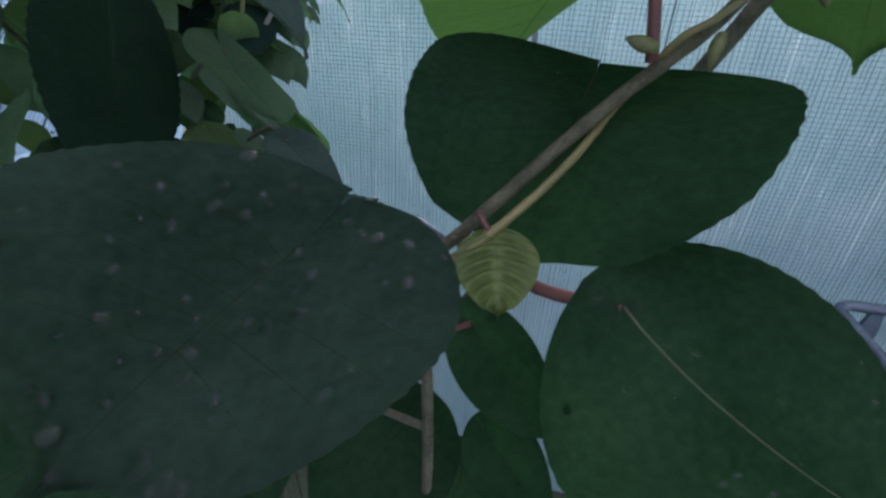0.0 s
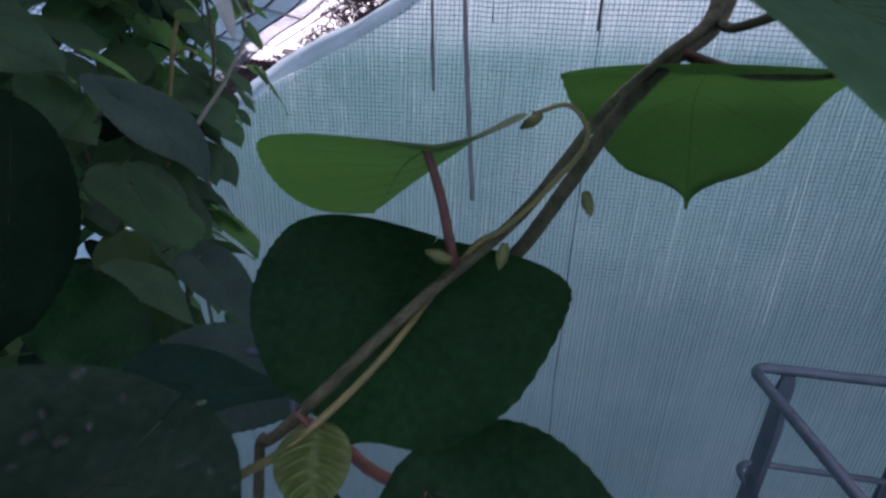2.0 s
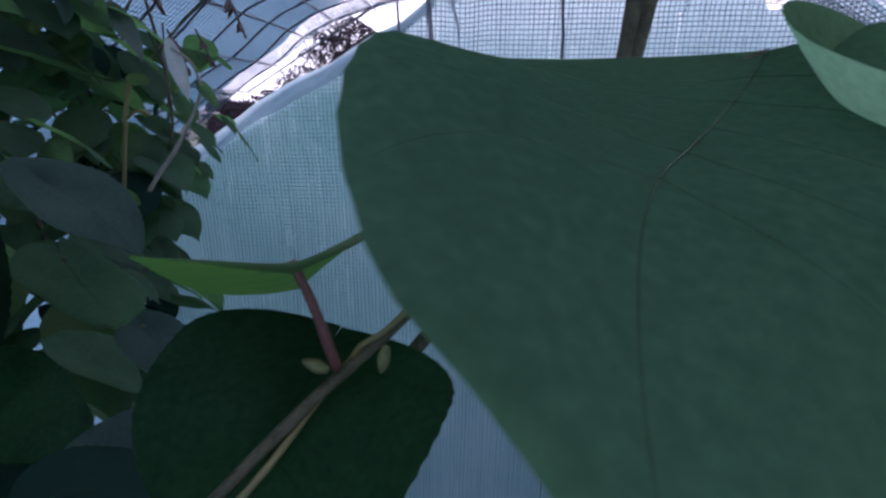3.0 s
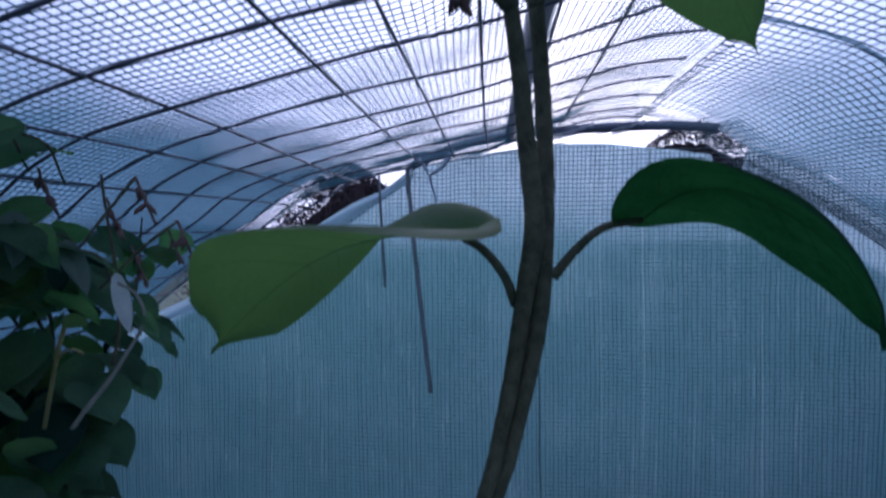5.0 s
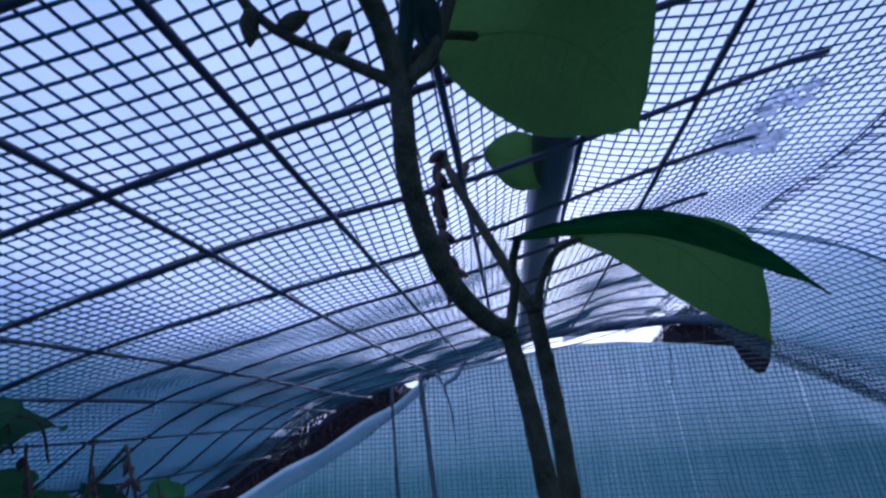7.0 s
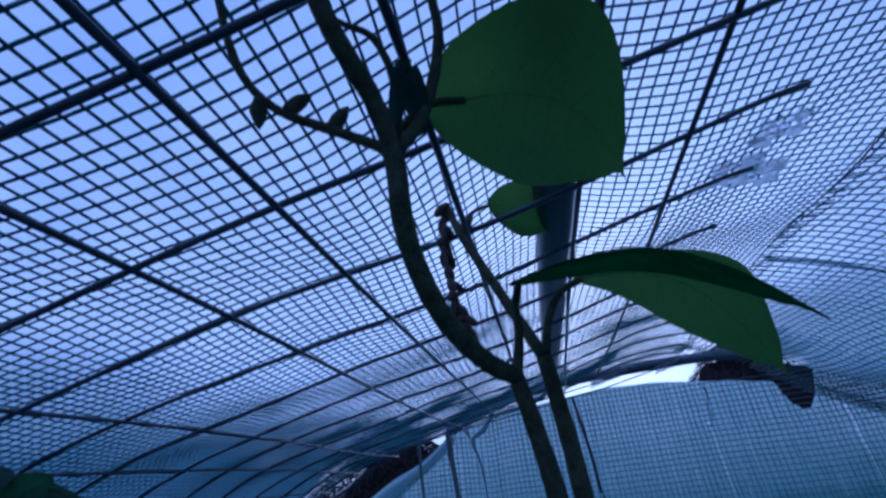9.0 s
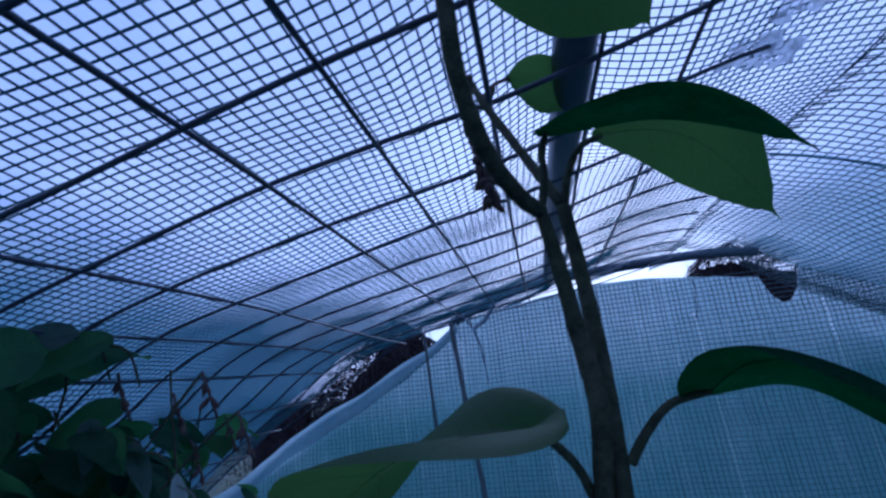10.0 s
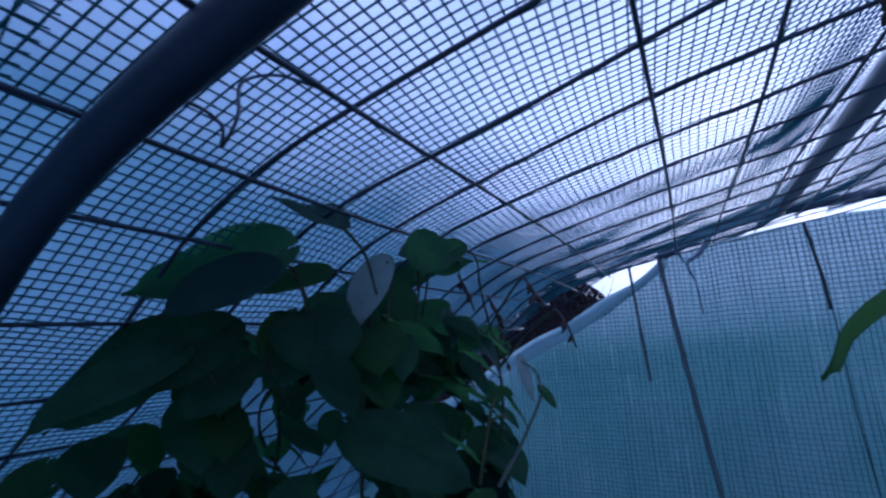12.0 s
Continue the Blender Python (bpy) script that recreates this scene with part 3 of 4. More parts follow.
# pale rolled hem along the sloping top edge
hv, hf = [], []
n = 60
for i in range(n + 1):
    x = -1.35 + 1.18 * i / n
    z = hem_z(x)
    w = 0.045 + 0.025 * math.sin(math.pi * i / n) + 0.012 * noise.noise(Vector((x * 8, 0, 0)))
    for j in range(7):
        f = j / 6
        hv.append((x, WALL_Y - 0.012 - 0.010 * math.sin(math.pi * f) - 0.007 * math.sin(2.3 * math.pi * f + 5 * x) - 0.006 * noise.noise(Vector((x * 12, f * 3, 2))), z + 0.006 - w * f + 0.01 * noise.noise(Vector((x * 6, f, 5)))))
for i in range(n):
    for j in range(6):
        a = i * 7 + j
        hf.append((a, a + 7, a + 8, a + 1))
hem = tagged(mesh_object("cloth_hem", hv, hf, M_HEM), "pale folded top edge of the end wall cloth", "hem")

# side cloths, outside the arch
def side_cloth(name, pts, y0, y1, material, label):
    v, f = [], []
    line = spline([(x, 0, z) for x, z in pts], 6)
    n = 30
    for i in range(n + 1):
        y = y0 + (y1 - y0) * i / n
        for p in line:
            d = 0.02 * noise.noise(Vector((p.z * 2, y * 2, p.x))) + 0.01 * noise.noise(Vector((p.z * 6, y * 5, p.x)))
            v.append((p.x + d, y, p.z + d * 0.5))
    k = len(line)
    for i in range(n):
        for j in range(k - 1):
            a = i * k + j
            f.append((a, a + 1, a + k + 1, a + k))
    return tagged(mesh_object(name, v, f, material), label, "wall", kind="structure")


def lifted(x0, x1, up, n=16):
    """A line that follows the arch from x0 to x1, up outside it."""
    s0, s1 = arc_of(x0), arc_of(x1)
    line = []
    for k in range(n + 1):
        s = s0 + (s1 - s0) * k / n
        (x, z), (xa, za), (xb, zb) = arc_at(s), arc_at(s - 0.06), arc_at(s + 0.06)
        d = math.hypot(xb - xa, zb - za)
        line.append((x - up * (zb - za) / d, z + up * (xb - xa) / d))
    return line


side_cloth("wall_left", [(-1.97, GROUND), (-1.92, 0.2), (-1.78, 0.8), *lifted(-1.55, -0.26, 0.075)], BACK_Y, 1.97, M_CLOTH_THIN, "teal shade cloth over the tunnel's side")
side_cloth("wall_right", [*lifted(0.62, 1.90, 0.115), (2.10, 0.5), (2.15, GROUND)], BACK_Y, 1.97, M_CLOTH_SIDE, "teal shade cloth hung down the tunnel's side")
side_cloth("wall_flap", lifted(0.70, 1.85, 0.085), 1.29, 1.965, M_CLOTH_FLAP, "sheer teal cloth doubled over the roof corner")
edge_pts = [(x, 1.288 - 0.03 * (x - 0.7), z) for x, z in lifted(0.70, 1.85, 0.080, 24)]
tagged(tube("cloth_edge", edge_pts, 0.004, M_HEM, None, 6, 0.1), "pale rolled edge of the doubled cloth", "hem")
bv, bf = [], []
for i in range(31):
    x = -1.8 + 3.8 * i / 30
    for j in range(13):
        bv.append((x, BACK_Y + 0.02 * noise.noise(Vector((x * 2, j * 0.3, 0))), GROUND + (min(roof_z(x), 1.98) - GROUND) * j / 12))
for i in range(30):
    for j in range(12):
        a = i * 13 + j
        bf.append((a, a + 13, a + 14, a + 1))
wall_back = tagged(mesh_object("wall_back", bv, bf, M_CLOTH), "teal shade cloth closing the tunnel behind", "wall", kind="structure")

# poles and string at the end wall
for (x, z0, z1, r, dx) in ((-0.192, 1.00, 1.868, 0.0085, 0.085), (-0.302, 1.41, 1.848, 0.0055, 0.020)):
    p = root("support_stake", (x, WALL_Y - 0.022, 0.0), label="weathered thin stake against the end wall netting", category="stake", group="end wall stakes")
    tube("stake", spline([(0, 0, z1), (dx * 0.35, 0, z1 * 0.6 + z0 * 0.4), (dx, 0, z0)], 8), r, M_BAMBOO, p, 8, 0.06)
st = root("hanging_string", (0.266, WALL_Y - 0.03, 1.93), label="dark string hanging down the end wall", category="string")
tube("cord", [(0.020 + 0.002 * k + 0.003 * math.sin(k), 0, -0.19 - 0.09 * k) for k in range(32)], 0.0022, M_STRING, st, 6)
tube("wrapped_end", [(0.0, 0, 0.0), (0.010, 0, -0.1), (0.020, 0, -0.21), (0.021, 0, -0.30)], 0.0050, M_STRING, st, 7, 0.15)
tw = root("thread_end", (0.689, WALL_Y - 0.03, 1.88), label="short dark loose thread on the end wall netting", category="thread")
tube("thread", [(0.0, 0, 0.03), (0.003, 0, 0.0), (-0.006, 0, -0.04), (-0.004, 0, -0.07), (-0.02, 0, -0.105)], 0.0014, M_STRING, tw, 6, 0.3)
rb = root("film_strip", (-0.10, WALL_Y - 0.045, 1.83), label="torn pale film strip knotted at the end wall's top", category="film strip")
for path, w in (([(0.09, 0, 0.10), (0.05, -0.004, 0.037), (0.0, 0, 0.0), (0.018, 0, -0.07), (0.026, 0.01, -0.19)], 0.010), ([(-0.045, 0, 0.075), (-0.02, -0.006, 0.035), (0.0, 0, 0.0)], 0.009)):
    tube("strip", spline(path, 8), lambda u, w=w: w * (1 - 0.75 * u), M_PLASTIC_DULL, rb, 6, 0.35, 3)

# far woods
rnd = random.Random(11)


def wood_top(x):
    gap = min(1, max(0, (x + 0.98) / 0.16)) * min(1, max(0, (1.34 - x) / 0.16))
    return (1.86 - 0.15 * gap - 0.25 * min(1, max(0, (-1.75 - x) / 0.5)) + 0.22 * noise.noise(Vector((x * 1.1, 0, 0))) + 0.12 * noise.noise(Vector((x * 4.2, 3, 0))) + 0.06 * noise.noise(Vector((x * 13, 5, 0)))
            + 0.34 * math.exp(-((x + 1.35) / 0.55) ** 2) + 0.70 * math.exp(-((x - 2.12) / 0.78) ** 4))


verts, faces = [], []
n = 240
for i in range(n + 1):
    x = -3.2 + 8.0 * i / n
    for j in range(25):
        f = j / 24
        verts.append((x, 5.15 + 0.1 * noise.noise(Vector((x * 3, f * 5, 2))), GROUND + (wood_top(x) - 0.07 - GROUND) * f + 0.03 * noise.noise(Vector((x * 20, f * 9, 4)))))
for i in range(n):
    for j in range(24):
        a = i * 25 + j
        faces.append((a, a + 25, a + 26, a + 1))
for k in range(90000):
    bx = rnd.uniform(-3.2, 4.8)
    z = wood_top(bx) + 0.03 - 1.3 * rnd.random() ** 2.4
    if z > wood_top(bx) - 0.25 and noise.noise(Vector((bx * 9, z * 9, 1))) < -0.22:
        continue
    c = Vector((bx, 4.85 + rnd.uniform(-0.3, 0.3), z))
    a = Vector((rnd.gauss(0, 1), rnd.gauss(0, 1), rnd.gauss(0, 1))).normalized() * rnd.uniform(0.006, 0.020)
    b = a.orthogonal().normalized() * rnd.uniform(0.005, 0.013)
    q = len(verts)
    verts += [c - a, c + b * 0.8, c + a, c - b]
    faces.append((q, q + 1, q + 2, q + 3))
woods = tagged(mesh_object("far_woods", verts, faces, M_FOLIAGE_FAR, smooth=False), "dark brownish hedge trees beyond the end wall", "woods", kind="stuff")
# bare twigs that stand out of the hedge
twigs = []
for k in range(70):
    bx = rnd.choice((rnd.uniform(-2.4, -0.7), rnd.uniform(1.0, 2.6)))
    foot = Vector((bx, 4.9 + rnd.uniform(-0.2, 0.2), wood_top(bx) - 0.35))
    head = foot + Vector((rnd.gauss(0, 0.10), 0, rnd.uniform(0.36, 0.62)))
    stem = spline([foot, foot.lerp(head, 0.5) + Vector((rnd.gauss(0, 0.03), 0, 0)), head], 5)
    twigs.append(tube_data(stem, lambda u: 0.009 * (1 - 0.85 * u), 4))
    for q in range(5):
        a = stem[3 + q]
        e = a + Vector((rnd.gauss(0, 0.08), rnd.gauss(0, 0.04), rnd.uniform(0.03, 0.12)))
        twigs.append(tube_data([a, a.lerp(e, 0.5) + Vector((0, 0, -0.01)), e], lambda u: 0.004 * (1 - 0.7 * u), 3))
tagged(joined("far_twigs", twigs, M_TRUNK_FAR), "bare dark twigs standing out of the far hedge", "twigs", kind="stuff")


# ---------------------------------------------------------------- metal rack
rack = root("metal_rack", (0.9, 1.1, GROUND), label="grey painted tubular metal rack with rounded corners", category="rack")


def loop_path(x0, x1, y0, y1, z, r, n=7):
    pts = []
    for cx, cy, a0 in ((x1 - r, y1 - r, 0), (x0 + r, y1 - r, 90), (x0 + r, y0 + r, 180), (x1 - r, y0 + r, 270)):
        for k in range(n + 1):
            a = radians(a0 + 90 * k / n)
            pts.append(Vector((cx + r * math.cos(a), cy + r * math.sin(a), z)))
    return pts + [pts[0], pts[1]]


RX0, RX1, RY0, RY1, RZ = -0.265, 0.22, -0.55, 0.06, 0.84 - GROUND
tube("top_rail", loop_path(RX0, RX1, RY0, RY1, RZ, 0.045), 0.0125, M_STEEL, rack, 12)
tube("lower_rail", loop_path(RX0 + 0.002, RX1 + 0.02, RY0, RY1 - 0.045, 0.598 - GROUND, 0.05), 0.0078, M_STEEL, rack, 9)
tube("lower_rail", loop_path(RX0 - 0.02, RX1 + 0.02, RY0, RY1 + 0.02, -0.1 - GROUND, 0.05), 0.006, M_STEEL, rack, 9)
for x, y in ((RX0, RY1 - 0.14), (RX0, RY0 + 0.14), (RX1, RY1 - 0.14), (RX1, RY0 + 0.14), (RX0 + 0.09, RY1), (RX1 - 0.09, RY1)):
    along = (0.0, 0.018) if abs(x - RX0) < 0.01 or abs(x - RX1) < 0.01 else (0.018, 0.0)
    v = []
    for z in (0.0, RZ - 0.05, RZ):
        for sx, sy in ((-1, -1), (1, -1), (1, 1), (-1, 1)):
            k = 1.0 if z < RZ - 0.01 else 0.55
            v.append((x + sx * (along[0] * k or 0.006), y + sy * (along[1] * k or 0.006), z))
    f = [(3, 2, 1, 0), (8, 9, 10, 11)] + [(a + b, a + (b + 1) % 4, a + 4 + (b + 1) % 4, a + 4 + b) for a in (0, 4) for b in range(4)]
    mesh_object("post", v, f, M_STEEL, rack, False)


# ---------------------------------------------------------------- the vine in front
vine = root("kiwi_vine", (-0.06, 0.28, GROUND), label="kiwi vine with twining brown canes and large heart-shaped leaves", category="vine")
CANE = [(-0.06, 0.27, GROUND), (-0.06, 0.26, 0.0), (-0.05, 0.24, 0.9), (-0.040, 0.236, 1.20), (-0.0405, 0.238, 1.270), (-0.045, 0.248, 1.293), (-0.049, 0.258, 1.309), (-0.0485, 0.261, 1.317), (-0.040, 0.260, 1.3235), (0.000, 0.289, 1.362), (0.036, 0.325, 1.390), (0.069, 0.361, 1.431), (0.100, 0.402, 1.455), (0.131, 0.440, 1.478),
        (0.147, 0.480, 1.520), (0.158, 0.512, 1.570), (0.166, 0.520, 1.625), (0.161, 0.521, 1.68), (0.156, 0.509, 1.72), (0.150, 0.494, 1.755)]
off = Vector((-0.06, 0.28, GROUND))


def local(points):
    return [Vector(p) - off for p in points]


def P(p):
    return Vector(p) - off


def vleaf(base, tip, normal, width, material=None, **kw):
    return leaf(vine, P(base), P(tip), normal, width, material, **kw)


def thick(u):
    return 0.0019 + 0.0004 * min(1, max(0, (u - 0.38) * 14)) + 0.0046 * min(1, max(0, (u - 0.62) * 5)) * (1 - 0.45 * max(0, u - 0.85) / 0.15)


tube("cane", spline(local(CANE), 10), thick, M_CANE, vine, 10, 0.05, 3)
tube("cane", spline(local([(-0.10, 0.30, GROUND), (-0.10, 0.30, 0.0), (-0.08, 0.28, 0.9), (-0.062, 0.272, 1.22), (-0.042, 0.302, 1.268), (0.000, 0.338, 1.322), (0.036, 0.360, 1.359), (0.058, 0.369, 1.394), (0.077, 0.377, 1.427), (0.108, 0.412, 1.455), (0.137, 0.446, 1.476), (0.156, 0.484, 1.518),
                           (0.170, 0.516, 1.572), (0.1740, 0.532, 1.63), (0.1755, 0.546, 1.68), (0.1735, 0.548, 1.73), (0.169, 0.539, 1.774)]), 10), lambda u: 0.0038 + 0.0026 * min(1, max(0, (u - 0.6) * 5)) * (1 - 0.4 * max(0, u - 0.85) / 0.15), M_CANE, vine, 10, 0.05, 5)
tube("shoot", spline(local([(-0.056, 0.249, 1.308), (-0.046, 0.247, 1.317), (-0.034, 0.251, 1.325), (-0.020, 0.263, 1.336), (-0.006, 0.278, 1.350), (0.004, 0.296, 1.362), (0.014, 0.306, 1.374), (0.020, 0.303, 1.383), (0.030, 0.304, 1.390), (0.045, 0.315, 1.404), (0.058, 0.330, 1.420), (0.050, 0.335, 1.432), (0.036, 0.335, 1.428)]), 8), lambda u: 0.0016 - 0.0007 * u, M_SHOOT, vine, 8, 0.08)
# upper forks
tube("branch", spline(local([(0.150, 0.494, 1.755), (0.138, 0.471, 1.759), (0.125, 0.441, 1.772), (0.117, 0.415, 1.791), (0.114, 0.398, 1.815), (0.114, 0.388, 1.849), (0.110, 0.372, 1.872), (0.103, 0.345, 1.886), (0.099, 0.328, 1.902), (0.094, 0.30, 1.93)]), 8), lambda u: 0.0058 - 0.0012 * u, M_CANE, vine, 9, 0.05, 7)
tube("branch", spline(local([(0.169, 0.539, 1.774), (0.157, 0.550, 1.805), (0.136, 0.568, 1.86), (0.117, 0.584, 1.910), (0.106, 0.602, 1.952)]), 8), lambda u: 0.0048 - 0.0014 * u, M_CANE, vine, 9, 0.05, 8)
tube("branch_stub", spline(local([(0.117, 0.584, 1.910), (0.124, 0.590, 1.915), (0.130, 0.596, 1.930)]), 5), lambda u: 0.0034 - 0.0012 * u, M_CANE, vine, 8, 0.1, 9)
tube("tendril", spline(local([(0.114, 0.388, 1.851), (0.087, 0.385, 1.869), (0.060, 0.375, 1.882), (0.046, 0.364, 1.896), (0.040, 0.353, 1.916), (0.039, 0.342, 1.937)]), 8), lambda u: 0.0030 - 0.0010 * u, M_CANE, vine, 8, 0.06)

# curling young shoots above the fork
tube("young_shoot", spline(local([(0.147, 0.362, 1.948), (0.146, 0.37, 1.936), (0.146, 0.38, 1.917), (0.139, 0.387, 1.892), (0.129, 0.389, 1.867), (0.116, 0.389, 1.852)]), 6), lambda u: 0.0022 + 0.0016 * u, M_CANE, vine, 8, 0.06, 11)
tube("young_shoot", spline(local([(0.088, 0.354, 1.923), (0.1, 0.362, 1.919), (0.112, 0.367, 1.912), (0.118, 0.374, 1.899), (0.12, 0.382, 1.886), (0.128, 0.389, 1.869)]), 6), lambda u: 0.0014 + 0.0012 * u, M_CANE, vine, 8, 0.06, 12)
# leaves of the lower canes
wet_leaf = vleaf((-0.0746, 0.2308, 1.3304), (-0.0887, 0.1637, 1.3094), (0.098, -0.340, 0.935), 0.1073, M_LEAF_WET_SHEEN, fold=0.366, droop=0.001, curl=-0.007, back=0.27, twist=0.167, bend=-7.436, bend_at=0.433, peak=0.367, full=0.659, bow=0.05, roll_l=-0.026, roll_r=-0.034, ripple=0.03, quilt=0.005, seed=1)
damp_leaf = vleaf((0.0132, 0.2515, 1.3147), (0.0909, 0.2170, 1.2850), (-0.2291, -0.4308, 0.8729), 0.0912, fold=0.0729, droop=-0.042, curl=0.0232, back=0.123, twist=-0.404, bend=6.68, bend_at=0.484, peak=0.331, full=0.944, bow=0.0713, roll_l=0.0685, roll_r=0.197, quilt=0.004, rib=M_VEIN_PALE, sides=False, seed=2)
vleaf((-0.0023, 0.3325, 1.3679), (-0.0229, 0.2472, 1.3342), (-0.005, -0.572, 0.820), 0.1232, fold=0.202, droop=0.044, curl=-0.026, back=0.069, twist=-0.127, bend=34.185, bend_at=0.452, peak=0.285, full=0.585, bow=-0.026, roll_r=0.018, ripple=0.02, seed=3)
vleaf((0.0014, 0.2929, 1.4178), (-0.0603, 0.4259, 1.3839), (-0.051, -0.015, 0.999), 0.1065, M_LEAF_FRESH, fold=0.239, droop=-0.057, curl=0.03, back=0.071, twist=0.33, bend=13.969, bend_at=0.256, peak=0.298, full=0.711, bow=-0.014, roll_l=-0.062, roll_r=-0.068, seed=4)
vleaf((0.1620, 0.4113, 1.4504), (0.1378, 0.5887, 1.4611), (-0.084, 0.314, 0.946), 0.2083, M_LEAF_FRESH, fold=-0.089, droop=0.001, curl=0.01, back=0.144, twist=0.077, bend=110, bend_at=0.514, peak=0.296, full=0.752, bow=0.017, roll_l=-0.06, roll_r=0.012, seed=5)
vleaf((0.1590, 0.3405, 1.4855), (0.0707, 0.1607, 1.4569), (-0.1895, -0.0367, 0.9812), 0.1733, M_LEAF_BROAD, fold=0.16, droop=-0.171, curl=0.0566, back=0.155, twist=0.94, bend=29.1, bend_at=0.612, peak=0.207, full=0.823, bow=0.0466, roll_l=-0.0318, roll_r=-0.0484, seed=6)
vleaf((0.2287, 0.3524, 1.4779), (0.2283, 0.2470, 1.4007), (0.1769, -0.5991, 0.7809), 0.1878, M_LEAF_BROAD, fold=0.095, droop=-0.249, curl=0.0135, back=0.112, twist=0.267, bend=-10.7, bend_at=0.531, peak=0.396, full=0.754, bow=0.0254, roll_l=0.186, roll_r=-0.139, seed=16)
vleaf((-0.026, 0.256, 1.329), (-0.021, 0.238, 1.312), (0.12, -0.62, 0.77), 0.0245, M_LEAF_YOUNG, fold=0.15, droop=0.12, curl=0.06, quilt=0.05, back=0.1, seed=7, nu=60, nv=24)
vleaf((-0.031, 0.255, 1.296), (0.000, 0.236, 1.270), (-0.02, -0.81, 0.59), 0.028, fold=0.2, droop=0.1, curl=0.05, seed=8)
vleaf((-0.021, 0.240, 1.265), (0.003, 0.219, 1.256), (-0.37, -0.59, 0.72), 0.026, fold=0.2, droop=0.1, curl=0.05, seed=18)
vleaf((-0.052, 0.262, 1.240), (-0.075, 0.215, 1.215), (-0.2, -0.7, 0.6), 0.06, fold=0.2, droop=0.1, curl=0.05, seed=19)
vleaf((-0.030, 0.262, 1.215), (-0.040, 0.225, 1.170), (0.2, -0.8, 0.5), 0.06, fold=0.2, droop=0.1, curl=0.05, seed=20)
vleaf((-0.118, 0.235, 1.275), (-0.170, 0.130, 1.262), (0.15, -0.55, 0.82), 0.120, fold=0.15, droop=0.06, curl=0.04, seed=21)
# furled young leaves at the node
for base, tip, width in (((0.128, 0.39, 1.869), (0.12, 0.372, 1.895), 0.011), ((0.13, 0.389, 1.871), (0.132, 0.378, 1.898), 0.009), ((0.117, 0.385, 1.861), (0.127, 0.376, 1.905), 0.008)):
    vleaf(base, tip, (0.3, -0.8, 0.2), width, M_LEAF_GREY, fold=0.9, droop=0.1, curl=0.1, twist=0.6, veins=False, seed=int(width * 1000), nu=18, nv=10)
# leaves of the upper canes
vleaf((0.1199, 0.4885, 1.6175), (-0.0382, 0.4833, 1.5433), (-0.416, -0.304, 0.857), 0.2022, M_LEAF_BRIGHT, fold=0.343, droop=0.3, curl=0.005, back=0.117, twist=-0.915, bend=-2.131, bend_at=0.572, peak=0.394, full=0.769, roll_l=0.138, roll_r=0.099, seed=9)
vleaf((0.2385, 0.5336, 1.6278), (0.3550, 0.4554, 1.6200), (0.068, 0.174, 0.982), 0.1769, fold=-0.001, droop=0.325, curl=0.051, back=0.084, twist=0.056, bend=34.471, bend_at=0.286, peak=0.55, full=0.55, bow=0.2, roll_r=0.017, seed=10)
vleaf((0.1590, 0.4841, 1.8083), (0.3143, 0.4581, 1.7845), (-0.222, -0.164, 0.961), 0.0788, fold=0.036, droop=0.114, curl=-0.003, back=0.03, twist=0.102, bend=21.293, bend_at=0.461, peak=0.339, full=1.162, bow=0.136, roll_l=0.053, roll_r=0.131, seed=11)
vleaf((0.2027, 0.5269, 1.8197), (0.3127, 0.5465, 1.7301), (0.343, -0.049, 0.938), 0.1058, M_LEAF_BRIGHT, fold=0.062, droop=0.5, curl=-0.019, back=0.03, twist=0.384, bend=-7.552, bend_at=0.626, peak=0.434, full=1.198, bow=0.024, roll_l=0.055, roll_r=0.126, seed=12)
vleaf((0.1505, 0.4341, 1.9191), (0.2373, 0.4645, 1.8541), (-0.278, 0.448, 0.850), 0.1037, M_LEAF_BRIGHT, fold=-0.269, droop=0.18, curl=0.004, back=0.18, twist=-0.152, bend=5.149, bend_at=0.263, peak=0.478, full=1.273, bow=0.2, roll_l=0.102, roll_r=0.338, seed=13)
vleaf((0.1473, 0.6265, 1.9590), (0.2265, 0.7276, 1.9690), (-0.858, 0.434, 0.276), 0.0580, M_LEAF_BRIGHT, fold=0.198, droop=-0.032, curl=0.127, back=0.03, twist=-0.968, bend=2.556, bend_at=0.7, peak=0.311, full=1.002, bow=0.049, roll_l=0.18, roll_r=0.246, seed=14)
petiole(vine, local([(0.154, 0.520, 1.571), (0.146, 0.513, 1.592), (0.133, 0.500, 1.609), (0.1199, 0.4885, 1.6175)]), 0.0030, M_CANE)
petiole(vine, local([(0.179, 0.523, 1.590), (0.193, 0.53, 1.606), (0.212, 0.532, 1.622), (0.2385, 0.5336, 1.6278)]), 0.0030, M_CANE)
petiole(vine, local([(0.151, 0.494, 1.757), (0.156, 0.492, 1.778), (0.157, 0.488, 1.795), (0.162, 0.484, 1.808)]), 0.0028, M_CANE)
petiole(vine, local([(0.171, 0.539, 1.775), (0.177, 0.535, 1.797), (0.189, 0.529, 1.814), (0.206, 0.5269, 1.8197)]), 0.0028, M_CANE)
petiole(vine, local([(0.114, 0.389, 1.852), (0.121, 0.400, 1.880), (0.132, 0.418, 1.907), (0.1505, 0.4341, 1.9191)]), 0.0030, M_CANE)
petiole(vine, local([(0.012, 0.298, 1.376), (0.007, 0.295, 1.40), (0.0014, 0.2929, 1.418)]), 0.0018)
